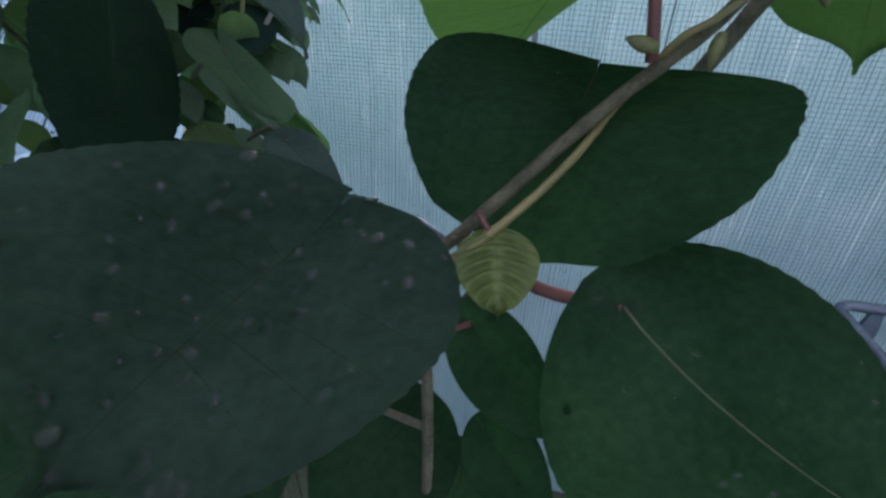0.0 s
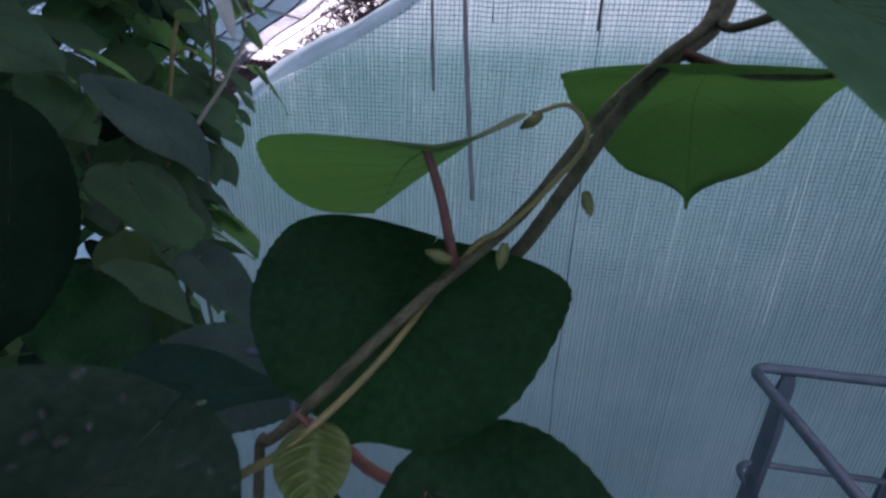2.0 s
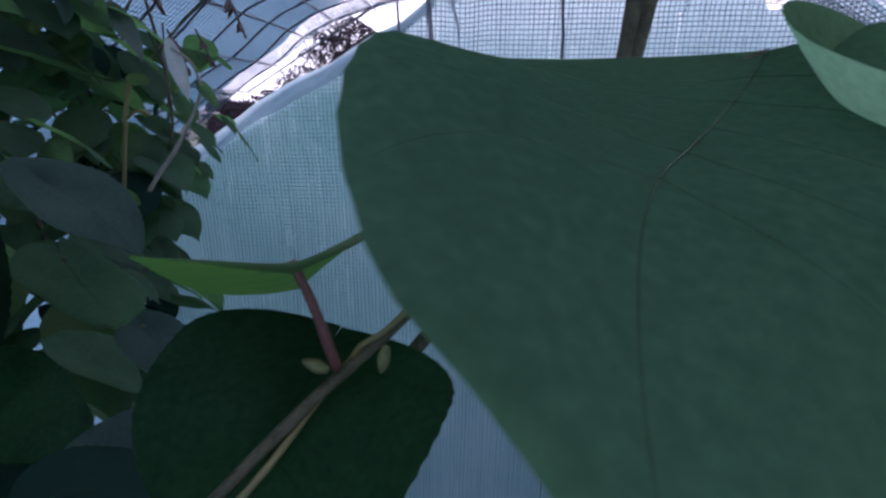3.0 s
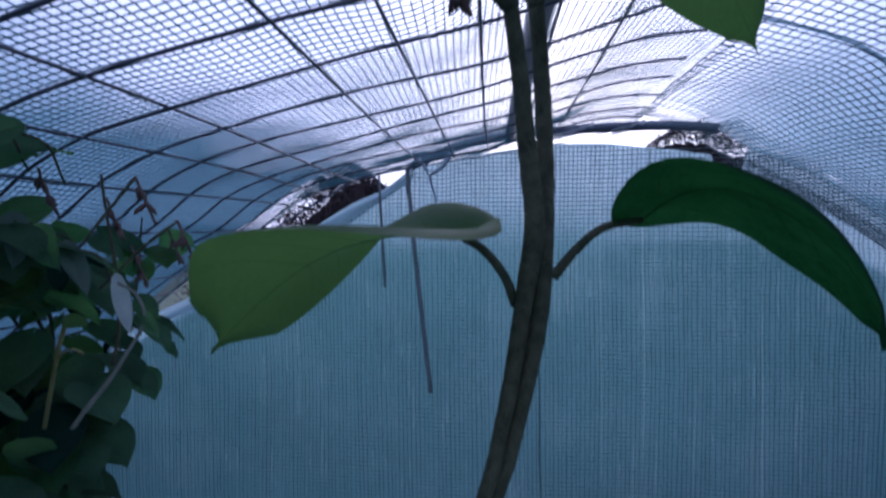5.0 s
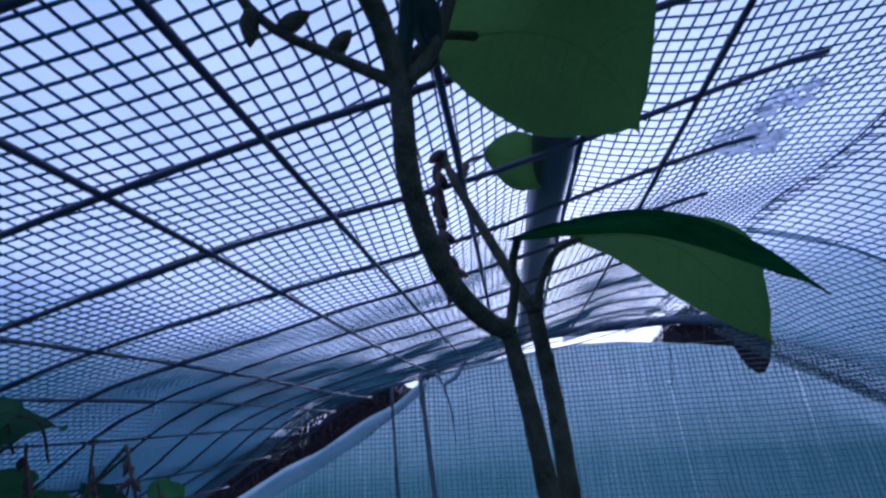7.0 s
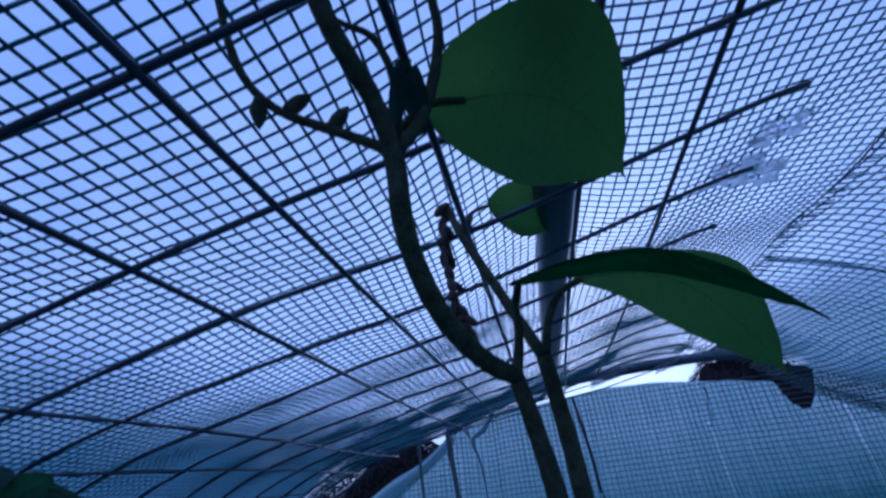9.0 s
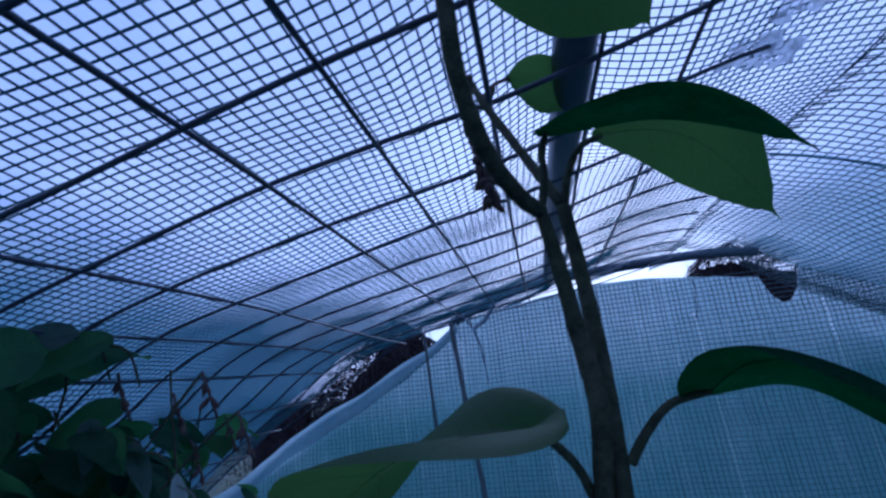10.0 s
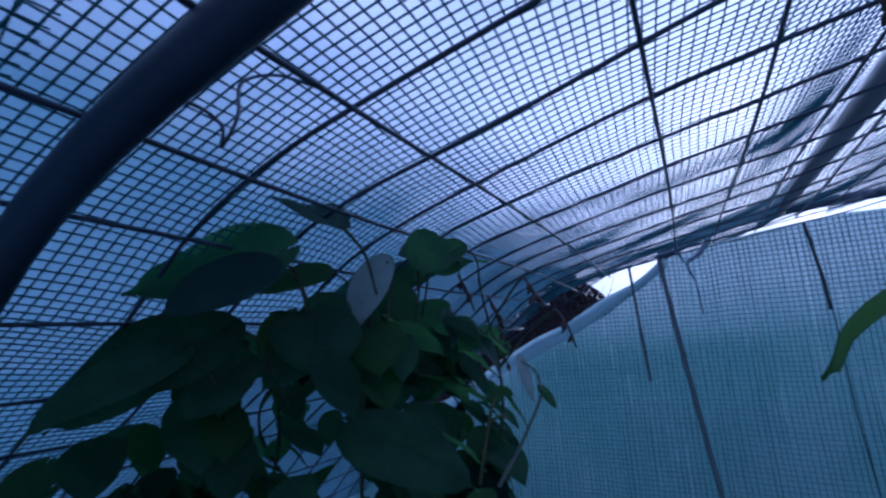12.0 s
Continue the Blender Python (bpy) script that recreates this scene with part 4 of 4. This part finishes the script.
petiole(vine, local([(-0.040, 0.272, 1.318), (-0.024, 0.272, 1.309), (-0.008, 0.262, 1.309), (0.0130, 0.2522, 1.3135)]), 0.0024)
petiole(vine, local([(-0.0445, 0.247, 1.291), (-0.040, 0.250, 1.294), (-0.031, 0.255, 1.296)]), 0.0013)
petiole(vine, local([(0.112, 0.412, 1.458), (0.132, 0.410, 1.452), (0.1610, 0.4113, 1.4490)]), 0.0022)
petiole(vine, local([(0.112, 0.416, 1.457), (0.150, 0.402, 1.448), (0.198, 0.376, 1.455), (0.2287, 0.3534, 1.4765)]), 0.0020, M_CANE)
petiole(vine, local([(0.117, 0.586, 1.912), (0.130, 0.605, 1.940), (0.1473, 0.6265, 1.9590)]), 0.0022)
petiole(vine, local([(-0.070, 0.258, 1.305), (-0.072, 0.245, 1.318), (-0.0746, 0.2325, 1.3255)]), 0.0020)
petiole(vine, local([(-0.0405, 0.238, 1.262), (-0.08, 0.240, 1.268), (-0.118, 0.235, 1.274)]), 0.0012, M_CANE)
petiole(vine, local([(-0.032, 0.256, 1.336), (-0.027, 0.256, 1.329)]), 0.0010)
petiole(vine, local([(0.136, 0.444, 1.478), (0.134, 0.405, 1.470), (0.1590, 0.3415, 1.4840)]), 0.0024, M_CANE)


# ---------------------------------------------------------------- the bushy vine at the side
bush = root("side_vine", (-0.6, 0.75, GROUND), label="dense dark vine with many drooping heart-shaped leaves climbing the wire mesh", category="vine")
boff = Vector((-0.6, 0.75, GROUND))
rnd = random.Random(21)


def bleaf(base, tip, normal, width, material=None, **kw):
    kw = {"ripple": 0.035, "edge": 0.012, **kw}
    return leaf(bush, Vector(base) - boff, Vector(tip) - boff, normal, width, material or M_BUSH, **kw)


bleaf((-0.5908, 0.4206, 1.7113), (-0.7097, 0.3225, 1.6484), (0.772, -0.187, 0.607), 0.1086, M_BUSH, fold=0.206, droop=0.038, curl=-0.05, back=0.205, twist=0.019, bend=-17.255, bend_at=0.502, peak=0.297, full=0.91, bow=-0.02, roll_l=-0.058, roll_r=-0.082, seed=31)
bleaf((-0.5225, 0.4872, 1.7507), (-0.5908, 0.4138, 1.7688), (0.880, 0.278, 0.384), 0.0654, M_LEAF_LIT, fold=0.317, droop=-0.004, curl=-0.023, back=0.076, twist=-0.735, bend=-23.045, bend_at=0.41, peak=0.241, full=0.931, bow=-0.016, roll_l=-0.054, roll_r=-0.22, seed=32)
bleaf((-0.4903, 0.5434, 1.7081), (-0.5574, 0.5322, 1.6040), (0.299, -0.933, 0.199), 0.0565, M_LEAF_UNDER, fold=0.002, droop=0.026, curl=0.01, back=0.066, twist=-0.312, bend=10.334, bend_at=0.478, peak=0.339, full=1.089, bow=0.034, roll_l=-0.024, roll_r=-0.149, seed=33)
bleaf((-0.5974, 0.6169, 1.5913), (-0.4868, 0.8089, 1.5124), (0.939, -0.239, 0.246), 0.0621, M_BUSH, fold=0.846, droop=-0.063, curl=0.036, back=0.03, twist=1.01, bend=4.77, bend_at=0.631, peak=0.276, full=1.038, bow=0.038, roll_l=-0.137, roll_r=-0.064, seed=34)
bleaf((-0.572, 0.488, 1.635), (-0.529, 0.444, 1.560), (0.49, -0.48, 0.72), 0.120, fold=0.15, droop=0.1, seed=35)
bleaf((-0.493, 0.483, 1.492), (-0.354, 0.514, 1.427), (0.46, -0.44, 0.77), 0.100, fold=0.15, droop=0.1, seed=36)
bleaf((-0.692, 0.383, 1.619), (-0.770, 0.274, 1.513), (0.53, -0.75, 0.38), 0.100, fold=0.25, droop=0.12, seed=37)
bleaf((-0.4726, 0.5944, 1.7192), (-0.4239, 0.6194, 1.7407), (0.418, -0.859, 0.295), 0.0837, M_BUSH, fold=0.075, droop=0.078, curl=-0.02, back=0.212, twist=0.001, bend=29.243, bend_at=0.425, peak=0.426, full=0.84, bow=0.009, roll_l=0.007, roll_r=-0.049, seed=38)
bleaf((-0.2618, 0.4539, 1.4163), (-0.2080, 0.4709, 1.3470), (0.5631, 0.0301, 0.8258), 0.0870, M_LEAF_GREY, fold=0.0128, droop=0.335, curl=-0.0419, back=0.209, twist=-0.0572, bend=-2.96, bend_at=0.562, peak=0.365, full=1.21, bow=0.107, roll_l=0.0264, roll_r=-0.0395, seed=39)
bleaf((-0.2819, 0.4725, 1.3483), (-0.2319, 0.4367, 1.2899), (0.7497, 0.1406, 0.6466), 0.0957, M_LEAF_MID, fold=0.32, droop=0.0277, curl=-0.0449, back=0.2, twist=-0.166, bend=-19.6, bend_at=0.309, peak=0.368, full=1.14, bow=-0.0978, roll_l=0.199, roll_r=0.162, seed=40)
bleaf((-0.107, 0.409, 1.231), (-0.208, 0.358, 1.249), (0.10, -0.80, 0.58), 0.075, M_LEAF_GREY, fold=0.12, droop=0.08, curl=0.03, peak=0.5, full=0.8, seed=91)
bleaf((-0.2655, 0.5200, 1.2648), (-0.1654, 0.4818, 1.2276), (0.060, -0.472, 0.879), 0.0598, M_LEAF_GREY, fold=0.302, droop=0.056, curl=0.049, back=0.186, twist=1.053, bend=32.708, bend_at=0.163, peak=0.369, full=0.583, bow=0.037, roll_l=0.094, roll_r=-0.037, seed=41)
bleaf((-0.1198, 0.3042, 1.2978), (-0.0706, 0.3504, 1.2756), (0.370, -0.191, 0.909), 0.0505, M_LEAF_PALE, fold=0.2, droop=-0.087, curl=0.015, back=0.256, twist=0.753, bend=7.007, bend_at=0.454, peak=0.231, full=0.923, bow=-0.002, roll_l=-0.025, roll_r=-0.024, seed=42)
bleaf((-0.353, 0.448, 1.391), (-0.284, 0.345, 1.255), (0.81, -0.19, 0.55), 0.090, M_LEAF_SHADED, fold=0.1, droop=0.08, seed=43)
bleaf((-0.361, 0.441, 1.250), (-0.221, 0.408, 1.226), (-0.05, -0.72, 0.69), 0.080, M_LEAF, fold=0.1, droop=0.08, seed=44)

bleaf((-0.525, 0.724, 1.741), (-0.432, 0.779, 1.733), (0.340, -0.716, 0.609), 0.0775, fold=-0.121, droop=-0.16, curl=0.037, back=0.03, twist=1.116, peak=0.337, full=0.791, bow=-0.101, roll_l=-0.156, roll_r=0.074, seed=45)

bleaf((-0.699, 0.721, 1.696), (-0.552, 0.846, 1.745), (0.35, -0.75, 0.5), 0.085, fold=0.12, droop=0.12, curl=0.04, seed=46)
bleaf((-0.753, 0.74, 1.659), (-0.622, 0.812, 1.657), (0.35, -0.75, 0.5), 0.085, fold=0.12, droop=0.12, curl=0.04, seed=47)
bleaf((-0.579, 0.863, 1.66), (-0.68, 0.832, 1.618), (0.4, -0.6, 0.6), 0.075, fold=0.12, droop=0.12, curl=0.04, seed=48)

# leaves crowding the top of the bush
for base, tip, normal, width, material, shape in (
        ((-0.574, 0.403, 1.690), (-0.630, 0.306, 1.632), (0.62, -0.30, 0.72), 0.080, M_LEAF_GREY, (0.25, 0.10, 0.2)),
        ((-0.496, 0.700, 1.765), (-0.548, 0.651, 1.738), (0.55, -0.60, 0.58), 0.048, M_LEAF_LIT, (0.35, 0.12, 0.4)),
        ((-0.466, 0.722, 1.752), (-0.528, 0.670, 1.698), (0.60, -0.55, 0.58), 0.060, M_BUSH, (0.30, 0.15, -0.3)),
        ((-0.572, 0.650, 1.687), (-0.519, 0.664, 1.606), (0.35, -0.85, 0.40), 0.078, M_BUSH, (0.15, 0.10, 0.2)),
        ((-0.519, 0.770, 1.640), (-0.502, 0.752, 1.572), (0.70, -0.60, 0.30), 0.034, M_LEAF_LIT, (0.5, 0.12, 0.7)),
        ((-0.497, 0.782, 1.625), (-0.452, 0.773, 1.570), (0.45, -0.75, 0.45), 0.040, M_BUSH, (0.4, 0.2, -0.5)),
        ((-0.583, 0.509, 1.700), (-0.632, 0.436, 1.664), (0.55, -0.45, 0.70), 0.052, M_LEAF_BRIGHT, (0.2, 0.10, 0.0)),
        ((-0.621, 0.482, 1.630), (-0.630, 0.440, 1.582), (0.60, -0.70, 0.35), 0.050, M_LEAF_BRIGHT, (0.2, 0.10, 0.2)),
        ((-0.622, 0.384, 1.620), (-0.658, 0.296, 1.552), (0.60, -0.45, 0.65), 0.088, M_BUSH, (0.3, 0.12, 0.3)),
        ((-0.636, 0.327, 1.590), (-0.672, 0.215, 1.520), (0.60, -0.45, 0.65), 0.066, M_BUSH, (0.3, 0.14, -0.2)),
        ((-0.610, 0.402, 1.580), (-0.628, 0.340, 1.518), (0.55, -0.60, 0.55), 0.070, M_BUSH, (0.35, 0.10, 0.3)),
        ((-0.575, 0.500, 1.610), (-0.611, 0.430, 1.538), (0.60, -0.55, 0.55), 0.078, M_BUSH, (0.3, 0.15, -0.2)),
        ((-0.552, 0.570, 1.640), (-0.597, 0.503, 1.566), (0.60, -0.60, 0.50), 0.074, M_BUSH, (0.25, 0.12, 0.4)),
        ((-0.470, 0.800, 1.600), (-0.430, 0.790, 1.530), (0.40, -0.80, 0.40), 0.030, M_LEAF_LIT, (0.5, 0.10, 0.9))):
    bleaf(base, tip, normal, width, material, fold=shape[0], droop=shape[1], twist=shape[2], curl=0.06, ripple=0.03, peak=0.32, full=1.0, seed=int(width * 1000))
    b = Vector(base) - boff
    petiole(bush, [b, b + Vector((0.02, 0.03, -0.012)), b + Vector((0.015, 0.06, -0.06))], 0.0018, M_CANE)

# stalks of the leaves that hang free
for base, end in (((-0.591, 0.421, 1.711), (-0.60, 0.50, 1.66)), ((-0.525, 0.724, 1.741), (-0.56, 0.75, 1.64)), ((-0.385, 0.83, 1.705), (-0.47, 0.80, 1.58)), ((-0.335, 0.85, 1.64), (-0.44, 0.82, 1.54)), ((-0.522, 0.487, 1.751), (-0.50, 0.53, 1.66)), ((-0.490, 0.543, 1.708), (-0.505, 0.56, 1.62)), ((-0.473, 0.594, 1.719), (-0.50, 0.63, 1.62)),
                  ((-0.262, 0.454, 1.416), (-0.36, 0.53, 1.39)), ((-0.282, 0.4725, 1.348), (-0.35, 0.51, 1.32)), ((-0.265, 0.520, 1.265), (-0.34, 0.56, 1.25))):
    a, e = Vector(base) - boff, Vector(end) - boff
    petiole(bush, [a, a.lerp(e, 0.5) + Vector((0, 0.01, 0.012)), e], 0.0022, M_CANE)

# stems up the bush and foliage along them
for k in range(9):
    x0, y0 = rnd.uniform(-0.78, -0.52), rnd.uniform(0.5, 1.2)
    pts = [(x0, y0, GROUND), (x0 + rnd.uniform(-0.05, 0.05), y0 + rnd.uniform(-0.1, 0.1), 0.4), (x0 + rnd.uniform(-0.08, 0.08), y0 + rnd.uniform(-0.1, 0.1), 1.15),
           (x0 + rnd.uniform(-0.1, 0.1), y0 + rnd.uniform(-0.15, 0.1), 1.45)]
    pts.append((pts[-1][0] + rnd.uniform(-0.06, 0.06), pts[-1][1] + rnd.uniform(-0.1, 0.05), min(1.72, roof_z(pts[-1][0]) - 0.03)))
    tube("stem", [p - boff for p in spline(pts, 7)], lambda u: 0.0055 - 0.0035 * u, M_CANE, bush, 7, 0.08, k)
CLUMPS = [((-0.64, 0.58, 1.50), (0.19, 0.26, 0.20), 32), ((-0.50, 0.65, 1.26), (0.13, 0.20, 0.16), 40), ((-0.68, 1.05, 1.48), (0.16, 0.34, 0.19), 56),
          ((-0.60, 0.65, 1.12), (0.22, 0.32, 0.22), 66), ((-0.85, 0.55, 1.40), (0.12, 0.30, 0.18), 30),
          ((-0.80, 0.42, 1.42), (0.16, 0.14, 0.14), 44), ((-0.68, 0.94, 1.57), (0.10, 0.18, 0.08), 26), ((-0.58, 0.78, 1.60), (0.09, 0.12, 0.07), 17), ((-0.36, 0.44, 1.15), (0.13, 0.12, 0.12), 30), ((-0.60, 0.56, 1.62), (0.11, 0.10, 0.06), 10), ((-0.72, 0.46, 1.56), (0.11, 0.09, 0.07), 9), ((-0.66, 0.74, 1.59), (0.13, 0.13, 0.05), 16)]
CLUMPS += [((-0.56, 0.83, 1.36), (0.11, 0.13, 0.13), 46)]
count = 0
for centre, radii, number in CLUMPS:
    for k in range(int(number * 1.15)):
        d = Vector((rnd.gauss(0, 1), rnd.gauss(0, 1), rnd.gauss(0, 1))).normalized() * rnd.random() ** 0.4
        p = Vector([c + r * q for c, r, q in zip(centre, radii, d)])
        p.z = min(p.z, roof_z(p.x) - 0.05)
        size = rnd.uniform(0.045, 0.100)
        out = Vector((d.x * 0.8 + 0.35, d.y * 0.8 - 0.3, 0)) + Vector((rnd.gauss(0, 0.5), rnd.gauss(0, 0.5), 0))
        tip = p + (out.normalized() * rnd.uniform(0.4, 0.9) + Vector((0, 0, -rnd.uniform(0.35, 0.9)))).normalized() * size
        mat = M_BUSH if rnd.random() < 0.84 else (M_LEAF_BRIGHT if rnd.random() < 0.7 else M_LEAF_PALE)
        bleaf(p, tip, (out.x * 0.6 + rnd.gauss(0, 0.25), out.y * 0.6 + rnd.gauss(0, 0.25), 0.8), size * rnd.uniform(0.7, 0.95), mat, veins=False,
              fold=rnd.uniform(0.0, 0.35), droop=rnd.uniform(0.05, 0.2), curl=rnd.uniform(0.02, 0.12), seed=count, nu=10, nv=8)
        count += 1


# ---------------------------------------------------------------- small things on the vines
def blob_data(centre, axis, length, radius, sides=7, rings=6):
    """A spindle, pointed at one end: a bud or a drop."""
    axis = Vector(axis).normalized()
    path = [Vector(centre) + axis * (length * k / rings) for k in range(rings + 1)]
    return tube_data(path, lambda u: max(0.0004, radius * math.sin(math.pi * min(1, 0.12 + 0.88 * u)) ** 0.8), sides, 0.08, 1)


def bud(parent, o, at, axis, length=0.010, radius=0.0025, material=None):
    v, f = blob_data(Vector(at) - o, axis, length, radius)
    return mesh_object("bud", v, f, material or M_BUD, parent)


for at, axis in (((0.058, 0.318, 1.402), (0.3, 0.0, -0.8)), ((0.030, 0.300, 1.385), (-0.1, -0.2, -0.7)), ((0.040, 0.335, 1.428), (-0.7, 0, -0.5)), ((0.012, 0.290, 1.380), (-0.8, 0.1, 0.2))):
    bud(vine, off, at, axis)
for at, axis in (((0.039, 0.342, 1.937), (0, -0.1, 1)), ((0.050, 0.368, 1.890), (-0.1, 0.3, -0.9)), ((0.060, 0.375, 1.882), (0.8, 0, 0.4)), ((0.082, 0.384, 1.870), (0.5, 0, 0.7)), ((0.120, 0.39, 1.88), (0.2, 0.2, 0.8)),
                 ((0.125, 0.40, 1.87), (0.1, 0.4, 0.8)), ((0.118, 0.385, 1.90), (0.4, 0.2, 0.6))):
    bud(vine, off, at, axis, 0.018, 0.0045, M_CANE)
rnd = random.Random(5)
chain = [(0.106, 0.602, 1.953), (0.100, 0.592, 1.912), (0.103, 0.582, 1.862), (0.110, 0.580, 1.826), (0.112, 0.584, 1.806)]
tube("withered_shoot", spline(local(chain), 6), 0.0022, M_WITHER, vine, 6, 0.25)
for p in spline(chain, 3):
    for k in range(2):
        bud(vine, off, p, (rnd.gauss(0, 0.6), rnd.gauss(0, 0.6), -1), rnd.uniform(0.014, 0.026), rnd.uniform(0.003, 0.006), M_WITHER)
# drops on the big leaves


def drop_mesh(at, normal, r, seed):
    """A flat bead of water on a leaf, with an uneven rim."""
    side = normal.orthogonal().normalized()
    other = normal.cross(side)
    v, f = [], []
    for ring in range(4):
        a = math.pi / 2 * ring / 4
        for q in range(10):
            b = 2 * math.pi * q / 10
            w = r * (1 + 0.16 * math.sin(2 * b + seed) + 0.08 * math.sin(3 * b + 2 * seed)) * math.cos(a)
            v.append(at + side * (math.cos(b) * w) + other * (math.sin(b) * w) + normal * (r * 0.40 * math.sin(a)))
    v.append(at + normal * (r * 0.40))
    for ring in range(3):
        for q in range(10):
            f.append((ring * 10 + q, ring * 10 + (q + 1) % 10, ring * 10 + 10 + (q + 1) % 10, ring * 10 + 10 + q))
    for q in range(10):
        f.append((30 + q, 30 + (q + 1) % 10, 40))
    return v, f


rnd = random.Random(9)
for blade, number, sizes in ((wet_leaf, 80, (0.0009, 0.0013, 0.0018, 0.0025)), (damp_leaf, 34, (0.0008, 0.0010, 0.0014))):
    polys = [p for p in blade.data.polygons if p.area > 1e-7]
    for k in range(number):
        p = rnd.choice(polys)
        n = p.normal if p.normal.z > 0 else -p.normal
        v, f = drop_mesh(p.center / UNIT + n * 0.0002, n, rnd.choice(sizes), k)
        mesh_object("water_drop", v, f, M_WATER, blade)

# withered blooms hanging in the side vine
rnd = random.Random(31)
for base in ((-0.50, 0.79, 1.715), (-0.385, 0.83, 1.705), (-0.335, 0.85, 1.64), (-0.48, 0.88, 1.68), (-0.56, 1.12, 1.63), (-0.50, 0.95, 1.60)):
    stalk = [base, (base[0] + 0.02, base[1] - 0.01, base[2] - 0.03), (base[0] + 0.03, base[1], base[2] - 0.07)]
    tube("withered_shoot", [p - boff for p in spline(stalk, 4)], 0.002, M_WITHER, bush, 6, 0.2)
    for k in range(6):
        q = spline(stalk, 4)[rnd.randrange(2, 8)]
        bud(bush, boff, q, (rnd.gauss(0, 0.5), rnd.gauss(0, 0.5), -1), rnd.uniform(0.014, 0.024), rnd.uniform(0.0025, 0.0045), M_WITHER)
sprig = [(-0.479, 0.753, 1.30), (-0.440, 0.750, 1.455), (-0.420, 0.748, 1.509)]
tube("stem", [p - boff for p in spline(sprig, 6)], 0.0028, M_SHOOT, bush, 6)
bleaf((-0.420, 0.748, 1.509), (-0.392, 0.752, 1.500), (0.3, -0.6, 0.6), 0.022, M_LEAF_BRIGHT, seed=71, veins=False)
tube("stem", [p - boff for p in spline([(-0.440, 0.750, 1.455), (-0.420, 0.752, 1.468), (-0.405, 0.755, 1.462)], 4)], 0.002, M_SHOOT, bush, 6)

# thin metal stake beside the lower leaves
stake = root("plant_stake", (-0.058, 0.300, GROUND), label="thin grey metal plant stake beside the vine", category="stake")
tube("rod", [(0, 0, 0), (0.001, 0, 1.2), (0, 0.002, 1.30 - GROUND)], 0.0022, M_STEEL, stake, 8)
tube("crosspiece", [(-0.060, 0.060, 1.281 - GROUND), (-0.026, 0.062, 1.28 - GROUND), (0.0, 0.036, 1.2805 - GROUND)], 0.0024, M_STEEL, stake, 8)

# scraps of torn film caught on the net, and a wire tie at the hoop
rnd = random.Random(12)
for cx, cy, size in ((0.455, 0.757, 0.055), (0.495, 0.785, 0.050), (0.484, 0.690, 0.042)):
    v, f = [], []
    n = 9
    for i in range(n):
        for j in range(n):
            u, w = i / (n - 1) - 0.5, j / (n - 1) - 0.5
            r = 1 + 0.35 * noise.noise(Vector((u * 7, w * 7, cx * 40)))
            x, y = cx + u * size * 1.3 * r, cy + w * size * r
            v.append((x, y, roof_z(x) + 0.008 + 0.016 * noise.noise(Vector((u * 9, w * 9, 3 + cy * 9)))))
    f = [(i * n + j, i * n + j + 1, i * n + n + j + 1, i * n + n + j) for i in range(n - 1) for j in range(n - 1) if rnd.random() > 0.12]
    tagged(mesh_object("film_scrap", v, f, M_PLASTIC), "crumpled scrap of torn clear film on the net", "scrap", group="film scraps")
tie = root("wire_tie", (-0.437, 0.235, 1.80), label="twisted dark wire tie at the roof hoop", category="wire tie")
tube("wire", spline([(-0.03, -0.05, -0.02), (-0.01, -0.02, -0.015), (0.004, 0.0, -0.03), (-0.004, 0.006, -0.045), (0.01, 0.01, -0.02), (0.0, 0.02, 0.02), (0.01, 0.05, 0.04), (0.02, 0.09, 0.045)], 6), 0.0016, M_WIRE, tie, 6)

# torn film wound over the crossbar
for cx, cz, w, h, seed in ((0.09, 1.985, 0.10, 0.035, 3), (0.20, 2.005, 0.13, 0.045, 8), (0.42, 1.985, 0.16, 0.022, 5), (0.62, 1.995, 0.12, 0.02, 13)):
    v, f, n = [], [], 14
    for i in range(n + 1):
        for j in range(7):
            u, q = i / n - 0.5, j / 6
            a = math.pi * (q - 0.5) * 1.3
            r = 0.021 + 0.008 * noise.noise(Vector((u * 9, q * 5, seed)))
            v.append((cx + u * w + 0.01 * noise.noise(Vector((q * 6, u * 3, seed + 4))), 1.95 - r * math.cos(a), cz + 0.25 * u * w + h * (q - 0.4) * (1 + 0.6 * noise.noise(Vector((u * 11, q, seed)))) + 0.004 * math.sin(a)))
    for i in range(n):
        for j in range(6):
            a = i * 7 + j
            f.append((a, a + 7, a + 8, a + 1))
    tagged(mesh_object("film_wrap", v, f, M_PLASTIC), "crumpled torn white film wound over the crossbar pipe", "film", group="film wraps")

# pale dried shoot twisting up out of the side vine
dried = [(-0.450, 0.760, 1.33), (-0.425, 0.772, 1.375), (-0.405, 0.790, 1.410), (-0.388, 0.803, 1.445), (-0.372, 0.812, 1.478), (-0.366, 0.816, 1.504), (-0.372, 0.808, 1.535), (-0.392, 0.80, 1.552)]
tube("dried_shoot", [p - boff for p in spline(dried, 6)], lambda u: 0.0036 - 0.002 * u, M_DRIED, bush, 7, 0.12)
bleaf((-0.366, 0.816, 1.504), (-0.340, 0.812, 1.470), (0.5, -0.7, 0.3), 0.018, M_BUSH, fold=0.4, droop=0.1, veins=False, seed=81, nu=14, nv=8)
bleaf((-0.392, 0.80, 1.552), (-0.372, 0.796, 1.478), (0.4, -0.8, 0.2), 0.022, M_LEAF_UNDER, fold=0.5, droop=-0.1, twist=0.8, veins=False, seed=82, nu=14, nv=8)
